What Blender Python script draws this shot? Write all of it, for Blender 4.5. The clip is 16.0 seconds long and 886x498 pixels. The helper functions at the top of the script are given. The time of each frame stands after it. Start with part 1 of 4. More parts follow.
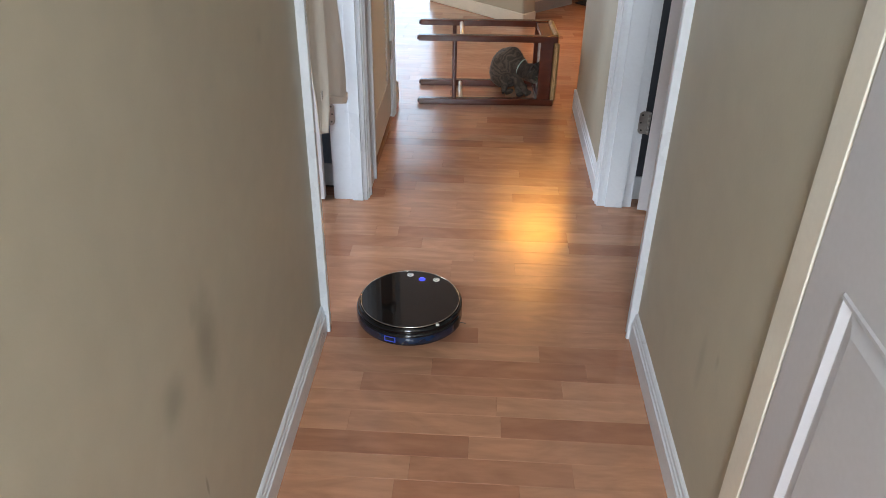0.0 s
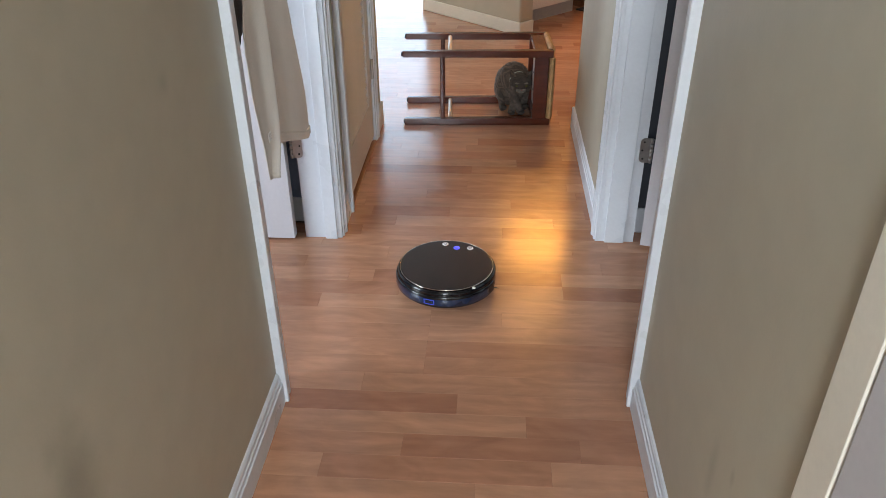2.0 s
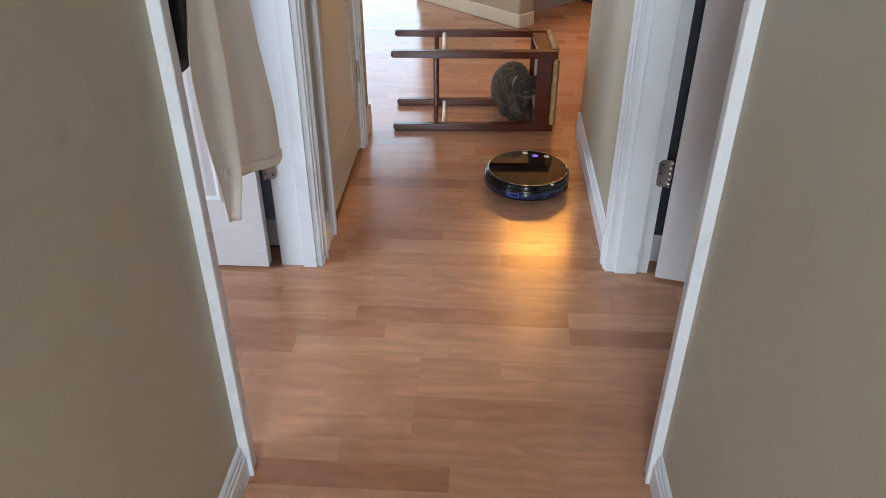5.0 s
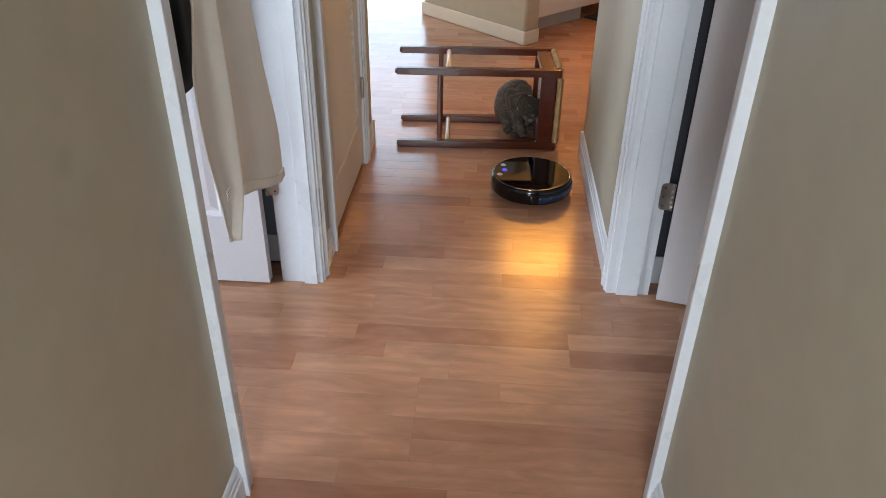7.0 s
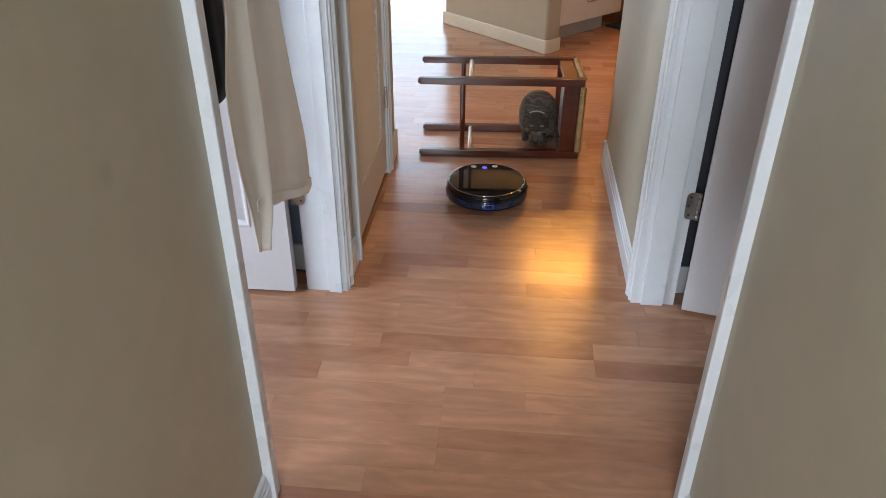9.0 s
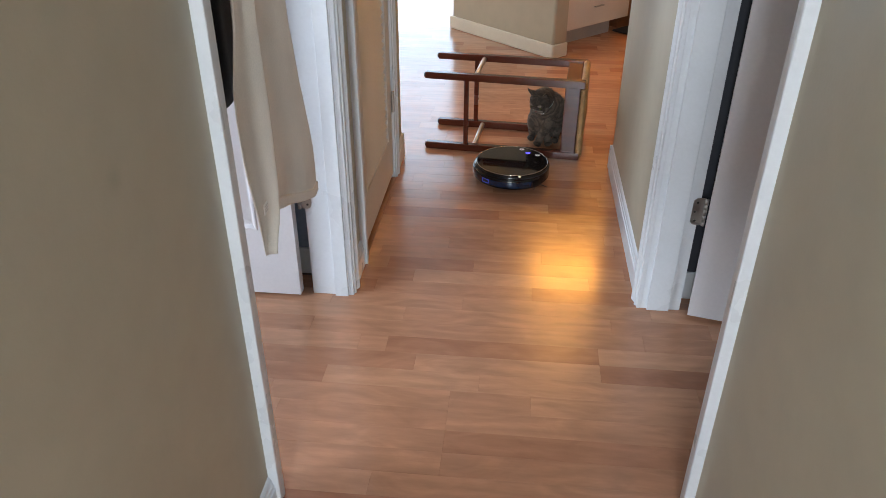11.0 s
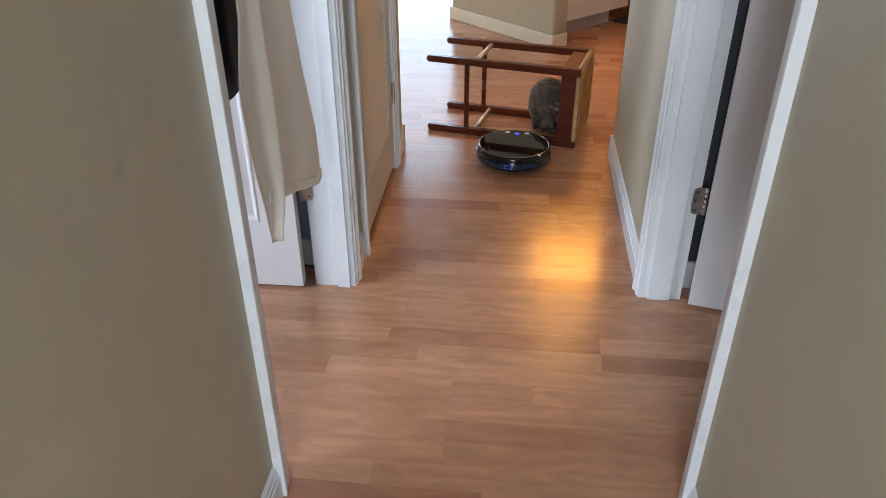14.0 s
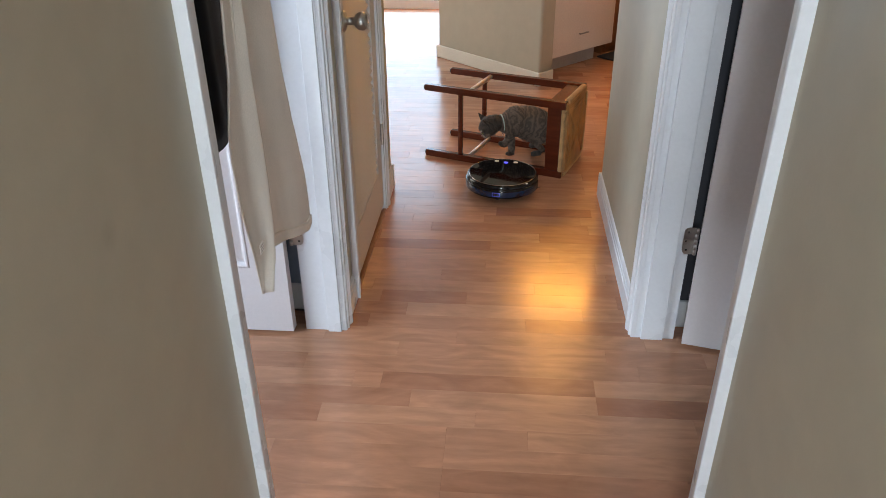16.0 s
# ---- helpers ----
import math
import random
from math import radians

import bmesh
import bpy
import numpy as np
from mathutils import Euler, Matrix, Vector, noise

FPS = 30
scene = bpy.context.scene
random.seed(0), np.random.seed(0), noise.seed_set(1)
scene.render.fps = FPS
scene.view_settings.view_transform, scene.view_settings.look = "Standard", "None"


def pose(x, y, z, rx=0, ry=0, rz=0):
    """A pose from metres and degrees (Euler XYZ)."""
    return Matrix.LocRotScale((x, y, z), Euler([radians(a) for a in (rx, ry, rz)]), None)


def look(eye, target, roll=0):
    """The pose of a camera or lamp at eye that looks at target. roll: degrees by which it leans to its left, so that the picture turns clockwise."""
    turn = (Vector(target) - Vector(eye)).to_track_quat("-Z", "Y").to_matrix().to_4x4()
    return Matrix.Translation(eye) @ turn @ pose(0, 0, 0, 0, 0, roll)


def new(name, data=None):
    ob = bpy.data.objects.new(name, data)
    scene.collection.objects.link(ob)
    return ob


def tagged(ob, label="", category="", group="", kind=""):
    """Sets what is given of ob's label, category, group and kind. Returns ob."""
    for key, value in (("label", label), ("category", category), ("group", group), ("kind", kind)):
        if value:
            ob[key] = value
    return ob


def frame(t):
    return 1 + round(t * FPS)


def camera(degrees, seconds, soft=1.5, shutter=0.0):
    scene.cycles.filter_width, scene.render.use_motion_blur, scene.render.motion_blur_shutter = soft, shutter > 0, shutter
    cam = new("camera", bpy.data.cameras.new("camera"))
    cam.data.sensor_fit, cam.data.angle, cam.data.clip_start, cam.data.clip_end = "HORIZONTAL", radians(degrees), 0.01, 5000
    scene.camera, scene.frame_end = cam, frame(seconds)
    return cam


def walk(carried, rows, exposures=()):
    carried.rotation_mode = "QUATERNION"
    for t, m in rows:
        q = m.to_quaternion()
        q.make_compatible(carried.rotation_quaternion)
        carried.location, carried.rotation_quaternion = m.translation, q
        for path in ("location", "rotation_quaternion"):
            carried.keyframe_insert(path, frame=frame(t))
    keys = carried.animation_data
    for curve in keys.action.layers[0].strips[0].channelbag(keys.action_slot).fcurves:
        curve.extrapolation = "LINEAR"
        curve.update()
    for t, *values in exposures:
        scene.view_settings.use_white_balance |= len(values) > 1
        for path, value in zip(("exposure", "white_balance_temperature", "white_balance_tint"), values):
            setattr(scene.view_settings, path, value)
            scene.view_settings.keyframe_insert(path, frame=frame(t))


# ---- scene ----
cam = camera(61.0, 16.0, 0.85)
PATH = [
    (0, (-0.04, -0.08, 1.419), (-0.125, 1.624, 0.376), 0.9),
    (0.5, (-0.04, -0.045, 1.408), (-0.142, 1.658, 0.364), 0.4),
    (1, (-0.023, 0.024, 1.398), (-0.136, 1.725, 0.352), 0.0),
    (1.5, (0.012, 0.139, 1.405), (-0.107, 1.844, 0.365), -0.1),
    (2, (0.047, 0.244, 1.398), (-0.068, 1.948, 0.358), -0.4),
    (2.5, (0.043, 0.353, 1.405), (-0.052, 2.057, 0.363), -0.4),
    (3, (0.027, 0.462, 1.401), (-0.05, 2.16, 0.347), -0.3),
    (3.2, (0.032, 0.504, 1.386), (-0.045, 2.2, 0.329), -0.7),
    (5.5, (0.039, 0.583, 1.383), (-0.069, 2.26, 0.299), 0.3),
    (6, (0.043, 0.592, 1.4), (-0.066, 2.274, 0.325), 0.5),
    (6.5, (0.043, 0.592, 1.41), (-0.065, 2.281, 0.343), 0.6),
    (7, (0.037, 0.591, 1.404), (-0.07, 2.285, 0.346), 0.9),
    (7.5, (0.025, 0.594, 1.401), (-0.09, 2.288, 0.344), 1.0),
    (8, (0.016, 0.596, 1.404), (-0.113, 2.29, 0.349), 0.8),
    (8.5, (0.015, 0.595, 1.409), (-0.127, 2.292, 0.359), 0.5),
    (9, (0.015, 0.587, 1.411), (-0.139, 2.288, 0.37), 0.2),
    (11.5, (0.018, 0.584, 1.414), (-0.154, 2.288, 0.382), 0.2),
    (12, (0.022, 0.583, 1.409), (-0.15, 2.284, 0.371), 0.1),
    (12.5, (0.025, 0.585, 1.414), (-0.15, 2.282, 0.37), -0.1),
    (13, (0.019, 0.582, 1.413), (-0.154, 2.278, 0.366), -0.1),
    (13.5, (0.019, 0.578, 1.416), (-0.156, 2.271, 0.366), -0.3),
    (14, (0.015, 0.574, 1.417), (-0.157, 2.267, 0.366), -0.2),
    (14.5, (0.01, 0.573, 1.42), (-0.161, 2.268, 0.372), 0.0),
    (15, (0.006, 0.574, 1.42), (-0.156, 2.277, 0.384), 0.1),
    (15.5, (0.004, 0.577, 1.429), (-0.152, 2.295, 0.418), -0.1),
    (16, (0.004, 0.604, 1.443), (-0.141, 2.341, 0.462), -0.5),
]
walk(cam, [(t, look(eye, target, roll)) for t, eye, target, roll in PATH])

WORLD = bpy.data.worlds.new("world")
scene.world = WORLD
WORLD.use_nodes = True
_wn = WORLD.node_tree.nodes
_sky = _wn.new("ShaderNodeTexSky")
_sky.sky_type = 'NISHITA'
_sky.sun_disc = False
_sky.sun_elevation = radians(35)
_sky.sun_rotation = radians(200)
_wn["Background"].inputs["Strength"].default_value = 0.12
WORLD.node_tree.links.new(_sky.outputs["Color"], _wn["Background"].inputs["Color"])
scene.view_settings.exposure = 0.46


def area_light(name, eye, target, w, h, power, colour):
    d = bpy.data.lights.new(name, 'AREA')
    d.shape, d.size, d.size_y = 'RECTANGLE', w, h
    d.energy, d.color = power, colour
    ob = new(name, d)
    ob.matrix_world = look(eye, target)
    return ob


# daylight standing in the window openings; the living and entry ones are added, unseen
area_light("slider_daylight", (-1.75, 7.52, 1.05), (-1.75, 0, 1.05), 2.5, 2.05, 48, (0.60, 0.80, 1.0))
# Fill lamp at an added west window, tinted warm to stand for bounced light.
area_light("living_daylight", (-4.42, 5.4, 1.45), (0, 5.4, 1.3), 1.9, 1.3, 36, (1.0, 0.96, 0.86))
area_light("bedroom_daylight", (-3.42, 0.80, 1.45), (0, 2.5, 1.0), 1.1, 1.3, 76, (0.77, 0.89, 1.0))
area_light("study_daylight", (3.12, 2.0, 1.5), (0, 2.0, 1.3), 0.9, 1.0, 6.0, (0.84, 0.92, 1.0))
# Fill lamp behind the camera, added to brighten the near walls and floor.
area_light("entry_daylight", (-0.29, -1.64, 1.60), (0.40, 1.2, 0.45), 0.75, 1.2, 76, (0.80, 0.91, 1.0))


# ---- materials ----
def mat(name, base, rough=0.5, metal=0.0, var=0.08, scale=6.0, fine=0.05, fscale=90.0, bump=0.0, bscale=250.0,
        coat=0.0, rvar=0.08, glow=None, power=0.0, stretch=(1, 1, 1)):
    m = bpy.data.materials.new(name)
    m.use_nodes = True
    n, l = m.node_tree.nodes, m.node_tree.links
    p = n["Principled BSDF"]
    p.inputs["Metallic"].default_value = metal
    p.inputs["Coat Weight"].default_value = coat
    p.inputs["Coat Roughness"].default_value = 0.08
    co = n.new("ShaderNodeTexCoord")
    mp = n.new("ShaderNodeMapping")
    mp.inputs["Scale"].default_value = stretch
    l.new(co.outputs["Object"], mp.inputs["Vector"])

    def noise_tex(s, detail):
        t = n.new("ShaderNodeTexNoise")
        t.inputs["Scale"].default_value, t.inputs["Detail"].default_value = s, detail
        l.new(mp.outputs["Vector"], t.inputs["Vector"])
        return t.outputs["Fac"]

    big, small = noise_tex(scale, 4), noise_tex(fscale, 3)

    def span(src, lo, hi):
        r = n.new("ShaderNodeMapRange")
        r.inputs["From Min"].default_value, r.inputs["From Max"].default_value = 0.3, 0.7
        r.inputs["To Min"].default_value, r.inputs["To Max"].default_value = lo, hi
        l.new(src, r.inputs["Value"])
        return r.outputs["Result"]

    mul = n.new("ShaderNodeMath")
    mul.operation = 'MULTIPLY'
    l.new(span(big, 1 - var, 1 + var), mul.inputs[0])
    l.new(span(small, 1 - fine, 1 + fine), mul.inputs[1])
    sc = n.new("ShaderNodeVectorMath")
    sc.operation = 'SCALE'
    sc.inputs[0].default_value = base
    l.new(mul.outputs[0], sc.inputs["Scale"])
    l.new(sc.outputs["Vector"], p.inputs["Base Color"])
    l.new(span(big, max(0.02, rough - rvar), min(1, rough + rvar)), p.inputs["Roughness"])
    if bump:
        bn = n.new("ShaderNodeBump")
        bn.inputs["Strength"].default_value, bn.inputs["Distance"].default_value = bump, 0.002
        l.new(noise_tex(bscale, 3), bn.inputs["Height"])
        l.new(bn.outputs["Normal"], p.inputs["Normal"])
    if glow:
        p.inputs["Emission Color"].default_value = (*glow, 1)
        p.inputs["Emission Strength"].default_value = power
    return m


WALL = mat("beige_wall_paint", (0.450, 0.408, 0.318), 0.55, var=0.05, scale=1.7, fine=0.03, fscale=14, bump=0.12, bscale=120)


def scuffs(m, spots):
    """Grey smudges of given places and sizes, broken up by noise, on a wall paint."""
    n, l = m.node_tree.nodes, m.node_tree.links
    p = n["Principled BSDF"]
    src = p.inputs["Base Color"].links[0].from_socket
    co = n.new("ShaderNodeTexCoord")
    nz = n.new("ShaderNodeTexNoise")
    nz.inputs["Scale"].default_value, nz.inputs["Detail"].default_value = 9, 5
    l.new(co.outputs["Object"], nz.inputs["Vector"])
    for c, r, k in spots:
        mp = n.new("ShaderNodeMapping")
        mp.inputs["Location"].default_value = [-c[i] / r[i] for i in range(3)]
        mp.inputs["Scale"].default_value = [1 / v for v in r]
        l.new(co.outputs["Object"], mp.inputs["Vector"])
        ln = n.new("ShaderNodeVectorMath")
        ln.operation = 'LENGTH'
        l.new(mp.outputs["Vector"], ln.inputs[0])
        ad = n.new("ShaderNodeMath")
        l.new(ln.outputs["Value"], ad.inputs[0])
        l.new(nz.outputs["Fac"], ad.inputs[1])
        mr = n.new("ShaderNodeMapRange")
        mr.interpolation_type = 'SMOOTHSTEP'
        mr.inputs["From Min"].default_value, mr.inputs["From Max"].default_value = 0.5, 1.45
        mr.inputs["To Min"].default_value, mr.inputs["To Max"].default_value = 1 - k, 1.0
        l.new(ad.outputs[0], mr.inputs["Value"])
        sc = n.new("ShaderNodeVectorMath")
        sc.operation = 'SCALE'
        l.new(src, sc.inputs[0])
        l.new(mr.outputs["Result"], sc.inputs["Scale"])
        src = sc.outputs["Vector"]
    l.new(src, p.inputs["Base Color"])


scuffs(WALL, [
    ((-0.493, 0.910, 0.590), (0.3, 0.075, 0.17), 0.30),
    ((-0.493, 0.765, 0.605), (0.3, 0.064, 0.07), 0.27),
    ((-0.493, 0.809, 0.363), (0.3, 0.006, 0.03), 0.35),
    ((-0.493, 0.878, 0.685), (0.3, 0.03, 0.04), 0.1),
    ((0.452, 1.198, 0.382), (0.3, 0.03, 0.12), 0.14),
    ((0.452, 1.113, 0.453), (0.3, 0.015, 0.03), 0.16),
    ((-0.493, 1.415, 0.988), (0.3, 0.03, 0.03), 0.12),
])
BLUE_WALL = mat("blue_grey_wall_paint", (0.22, 0.29, 0.40), 0.6, var=0.05, scale=2, bump=0.1, bscale=120)
# Near-black colour that paints in the shade between the open study door and wall.
SHADE_WALL = mat("shade_dark_wall", (0.045, 0.048, 0.060), 0.6, var=0.05, scale=2, bump=0.1, bscale=120)
PALE_WALL = mat("taupe_wall_paint", (0.40, 0.37, 0.33), 0.6, var=0.04, scale=2, bump=0.1, bscale=120)
CEIL = mat("white_ceiling_paint", (0.75, 0.73, 0.70), 0.8, var=0.03, scale=3, bump=0.2, bscale=80)
TRIM = mat("white_gloss_trim", (0.67, 0.695, 0.74), 0.32, var=0.04, scale=5, fine=0.02, bump=0.03, bscale=60)
CREAM = mat("cream_trim_paint", (0.74, 0.69, 0.60), 0.4, var=0.04, scale=5, fine=0.02, bump=0.03, bscale=60)
DOOR = mat("white_door_paint", (0.72, 0.70, 0.73), 0.35, var=0.03, scale=4, fine=0.02, bump=0.04, bscale=90)
# Same hue as DOOR, at about three quarters of its value.
DARKER_DOOR = mat("darker_door_tone", (0.53, 0.515, 0.54), 0.35, var=0.03, scale=4, fine=0.02, bump=0.04, bscale=90)
IVORY = mat("ivory_trim_paint", (0.74, 0.70, 0.61), 0.4, var=0.04, scale=5, fine=0.02, bump=0.03, bscale=60)
LOUVER = mat("cream_louver_paint", (0.60, 0.575, 0.545), 0.42, var=0.05, scale=5, fine=0.03, bump=0.04, bscale=90)
STEEL = mat("brushed_nickel", (0.42, 0.41, 0.39), 0.38, metal=1.0, var=0.08, scale=30)
DARKMETAL = mat("dark_screw_metal", (0.08, 0.08, 0.08), 0.4, metal=1.0)
THRESHOLD = mat("brown_threshold_wood", (0.30, 0.14, 0.07), 0.35, var=0.15, scale=10, stretch=(1, 0.15, 1))
# Pale base colour paints in window light reflected under the seat.
UNDER_SHEEN = mat("sheen_pale_seat_board", (0.42, 0.36, 0.31), 0.3, var=0.15, scale=8, stretch=(1, 0.2, 1))
ROD = mat("satin_metal_rod", (0.60, 0.57, 0.55), 0.42, metal=1.0, var=0.1, scale=20)
BACKING = mat("dark_subfloor", (0.06, 0.035, 0.02), 0.8)
CHERRY = mat("dark_cherry_wood", (0.096, 0.020, 0.009), 0.20, var=0.28, scale=5, fine=0.18, fscale=60, coat=0.0, bump=0.05,
             bscale=80, stretch=(0.12, 1, 1))
RUSH = mat("woven_rush", (0.34, 0.165, 0.05), 0.38, var=0.42, scale=14, fine=0.2, fscale=160, bump=0.3, bscale=300, coat=0.2)
RUSH_PALE = mat("pale_rush_edge", (0.47, 0.29, 0.13), 0.5, var=0.3, scale=20, fine=0.2, fscale=160, bump=0.3)
BLACK_GLOSS = mat("black_gloss_plastic", (0.004, 0.004, 0.005), 0.11, var=0.1, scale=10, coat=0.0, rvar=0.04)
GLASS_TOP = mat("black_tempered_top", (0.004, 0.004, 0.005), 0.05, var=0.1, scale=8, coat=0.0, rvar=0.03)
BLACK_MATT = mat("black_matt_plastic", (0.015, 0.015, 0.016), 0.45)
BLUE_WINDOW_SHEEN = mat("blue_window_and_sheen", (0.006, 0.020, 0.055), 0.22, coat=0.6, var=0.3, scale=25, rvar=0.05)
BLUE_GLOW = mat("blue_button_light", (0.02, 0.03, 0.5), 0.3, glow=(0.05, 0.07, 1.0), power=1.1)
BLUE_DIM = mat("blue_sensor_rim", (0.02, 0.04, 0.25), 0.3, glow=(0.05, 0.09, 0.8), power=0.26)
SILVER = mat("silver_button_print", (0.82, 0.82, 0.80), 0.3, metal=0.0)
CHROME = mat("chrome_ring", (0.55, 0.50, 0.44), 0.18, metal=1.0)
TOWEL = mat("beige_linen_cloth", (0.70, 0.645, 0.575), 0.9, var=0.06, scale=7, fine=0.05, fscale=320, bump=0.15, bscale=500)
BLACK_CLOTH = mat("black_cloth", (0.012, 0.012, 0.014), 0.9, bump=0.3, bscale=500)
WHITE_CAB = mat("white_cabinet_paint", (0.70, 0.63, 0.57), 0.4, var=0.03, scale=5)
TOE = mat("grey_toe_kick", (0.42, 0.39, 0.36), 0.5)
BROWN_CAB = mat("brown_cabinet_wood", (0.20, 0.065, 0.02), 0.4, var=0.25, scale=6, stretch=(1, 1, 0.15))
MAT_BLACK = mat("black_rubber_mat", (0.02, 0.02, 0.022), 0.8, bump=0.4)
LAMP = mat("warm_lamp_glass", (0.9, 0.8, 0.6), 0.4, glow=(1.0, 0.40, 0.05), power=32.0)
LAMP_DIM = mat("dim_lamp_glass", (0.9, 0.8, 0.6), 0.4, glow=(1.0, 0.48, 0.12), power=6.0)
LAMP_FILL = mat("warm_fill_lamp_glass", (0.9, 0.8, 0.6), 0.4, glow=(1.0, 0.70, 0.42), power=5.0)
COLLAR = mat("mint_white_collar", (0.48, 0.60, 0.56), 0.5)
TAG = mat("steel_tag", (0.7, 0.7, 0.7), 0.2, metal=1.0)
EYE_MAT = mat("green_cat_eye", (0.12, 0.12, 0.04), 0.05, coat=1.0)
NOSE = mat("pink_nose", (0.25, 0.10, 0.08), 0.5)
PAW = mat("dark_paw_pad", (0.03, 0.025, 0.02), 0.7)


def fur(name, base, dark, stripe=55.0, amount=0.6):
    """Short tabby coat: dark bands bent by noise, fine hairs in the relief."""
    m = bpy.data.materials.new(name)
    m.use_nodes = True
    n, l = m.node_tree.nodes, m.node_tree.links
    p = n["Principled BSDF"]
    p.inputs["Roughness"].default_value = 0.75
    p.inputs["Sheen Weight"].default_value = 0.04
    p.inputs["Sheen Roughness"].default_value = 0.5
    co = n.new("ShaderNodeTexCoord")
    wv = n.new("ShaderNodeTexWave")
    wv.bands_direction = 'X'
    wv.inputs["Scale"].default_value = stripe / 6.28
    wv.inputs["Distortion"].default_value = 11.0
    wv.inputs["Detail"].default_value = 2.0
    wv.inputs["Detail Scale"].default_value = 2.2
    l.new(co.outputs["Object"], wv.inputs["Vector"])
    nz = n.new("ShaderNodeTexNoise")
    nz.inputs["Scale"].default_value, nz.inputs["Detail"].default_value = 260, 4
    l.new(co.outputs["Object"], nz.inputs["Vector"])
    mx = n.new("ShaderNodeMix")
    mx.data_type = 'RGBA'
    mx.inputs["A"].default_value = (*base, 1)
    mx.inputs["B"].default_value = (*dark, 1)
    mu = n.new("ShaderNodeMath")
    mu.operation = 'MULTIPLY'
    mu.inputs[1].default_value = amount
    l.new(wv.outputs["Fac"], mu.inputs[0])
    l.new(mu.outputs[0], mx.inputs["Factor"])
    m2 = n.new("ShaderNodeMix")
    m2.data_type = 'RGBA'
    m2.blend_type = 'MULTIPLY'
    m2.inputs["Factor"].default_value = 0.5
    l.new(mx.outputs["Result"], m2.inputs["A"])
    l.new(nz.outputs["Fac"], m2.inputs["B"])
    l.new(m2.outputs["Result"], p.inputs["Base Color"])
    b = n.new("ShaderNodeBump")
    b.inputs["Strength"].default_value, b.inputs["Distance"].default_value = 0.8, 0.004
    l.new(nz.outputs["Fac"], b.inputs["Height"])
    l.new(b.outputs["Normal"], p.inputs["Normal"])
    return m


FUR = fur("grey_tabby_fur", (0.195, 0.145, 0.110), (0.017, 0.012, 0.009), 70, 0.62)
FUR_PALE = fur("pale_tabby_fur", (0.38, 0.32, 0.26), (0.08, 0.065, 0.052), 60, 0.5)
FUR_DARK = fur("dark_tabby_fur", (0.080, 0.057, 0.043), (0.009, 0.008, 0.006), 100, 0.6)


def plank_mat(name, island):
    """Reddish-brown laminate strips: tone by piece, grain along x, satin varnish."""
    m = bpy.data.materials.new(name)
    m.use_nodes = True
    n, l = m.node_tree.nodes, m.node_tree.links
    p = n["Principled BSDF"]
    geo = n.new("ShaderNodeNewGeometry")
    if island:
        rnd = geo.outputs["Random Per Island"]
    else:
        rnd = n.new("ShaderNodeObjectInfo").outputs["Random"]
    off = n.new("ShaderNodeVectorMath")
    off.operation = 'SCALE'
    off.inputs[0].default_value = (37.0, 61.0, 19.0)
    l.new(rnd, off.inputs["Scale"])
    add = n.new("ShaderNodeVectorMath")
    l.new(geo.outputs["Position"], add.inputs[0])
    l.new(off.outputs["Vector"], add.inputs[1])
    mp = n.new("ShaderNodeMapping")
    mp.inputs["Scale"].default_value = (0.16, 1.0, 1.0)
    l.new(add.outputs["Vector"], mp.inputs["Vector"])

    def nz(scale, detail, dist, src=mp.outputs["Vector"]):
        t = n.new("ShaderNodeTexNoise")
        t.inputs["Scale"].default_value, t.inputs["Detail"].default_value = scale, detail
        t.inputs["Distortion"].default_value = dist
        l.new(src, t.inputs["Vector"])
        return t.outputs["Fac"]

    patch = n.new("ShaderNodeMapping")
    patch.inputs["Scale"].default_value = (0.40, 1.0, 1.0)
    l.new(add.outputs["Vector"], patch.inputs["Vector"])
    tone = n.new("ShaderNodeValToRGB")
    e = tone.color_ramp.elements
    e[0].position, e[0].color = 0.0, (0.350, 0.156, 0.090, 1)
    e[1].position, e[1].color = 1.0, (0.505, 0.266, 0.160, 1)
    mid = e.new(0.45)
    mid.color = (0.440, 0.220, 0.130, 1)
    l.new(rnd, tone.inputs["Fac"])
    wv = n.new("ShaderNodeTexWave")
    wv.bands_direction = 'Y'
    wv.inputs["Scale"].default_value = 5.0
    wv.inputs["Distortion"].default_value = 16.0
    wv.inputs["Detail"].default_value = 3.0
    wv.inputs["Detail Scale"].default_value = 1.4
    l.new(mp.outputs["Vector"], wv.inputs["Vector"])

    def rng(src, lo, hi, a=0.3, b=0.7):
        r = n.new("ShaderNodeMapRange")
        r.inputs["From Min"].default_value, r.inputs["From Max"].default_value = a, b
        r.inputs["To Min"].default_value, r.inputs["To Max"].default_value = lo, hi
        l.new(src, r.inputs["Value"])
        return r.outputs["Result"]

    k = None
    for s in (rng(wv.outputs["Fac"], 1.04, 0.93, 0.0, 1.0), rng(nz(120, 5, 0.4), 0.955, 1.04), rng(nz(11, 5, 1.8, patch.outputs["Vector"]), 0.86, 1.11)):
        if k is None:
            k = s
        else:
            mu = n.new("ShaderNodeMath")
            mu.operation = 'MULTIPLY'
            l.new(k, mu.inputs[0])
            l.new(s, mu.inputs[1])
            k = mu.outputs[0]
    sc = n.new("ShaderNodeVectorMath")
    sc.operation = 'SCALE'
    l.new(tone.outputs["Color"], sc.inputs[0])
    l.new(k, sc.inputs["Scale"])
    l.new(sc.outputs["Vector"], p.inputs["Base Color"])
    l.new(rng(nz(9, 4, 0.2, geo.outputs["Position"]), 0.18, 0.26), p.inputs["Roughness"])
    p.inputs["Coat Weight"].default_value = 0.12
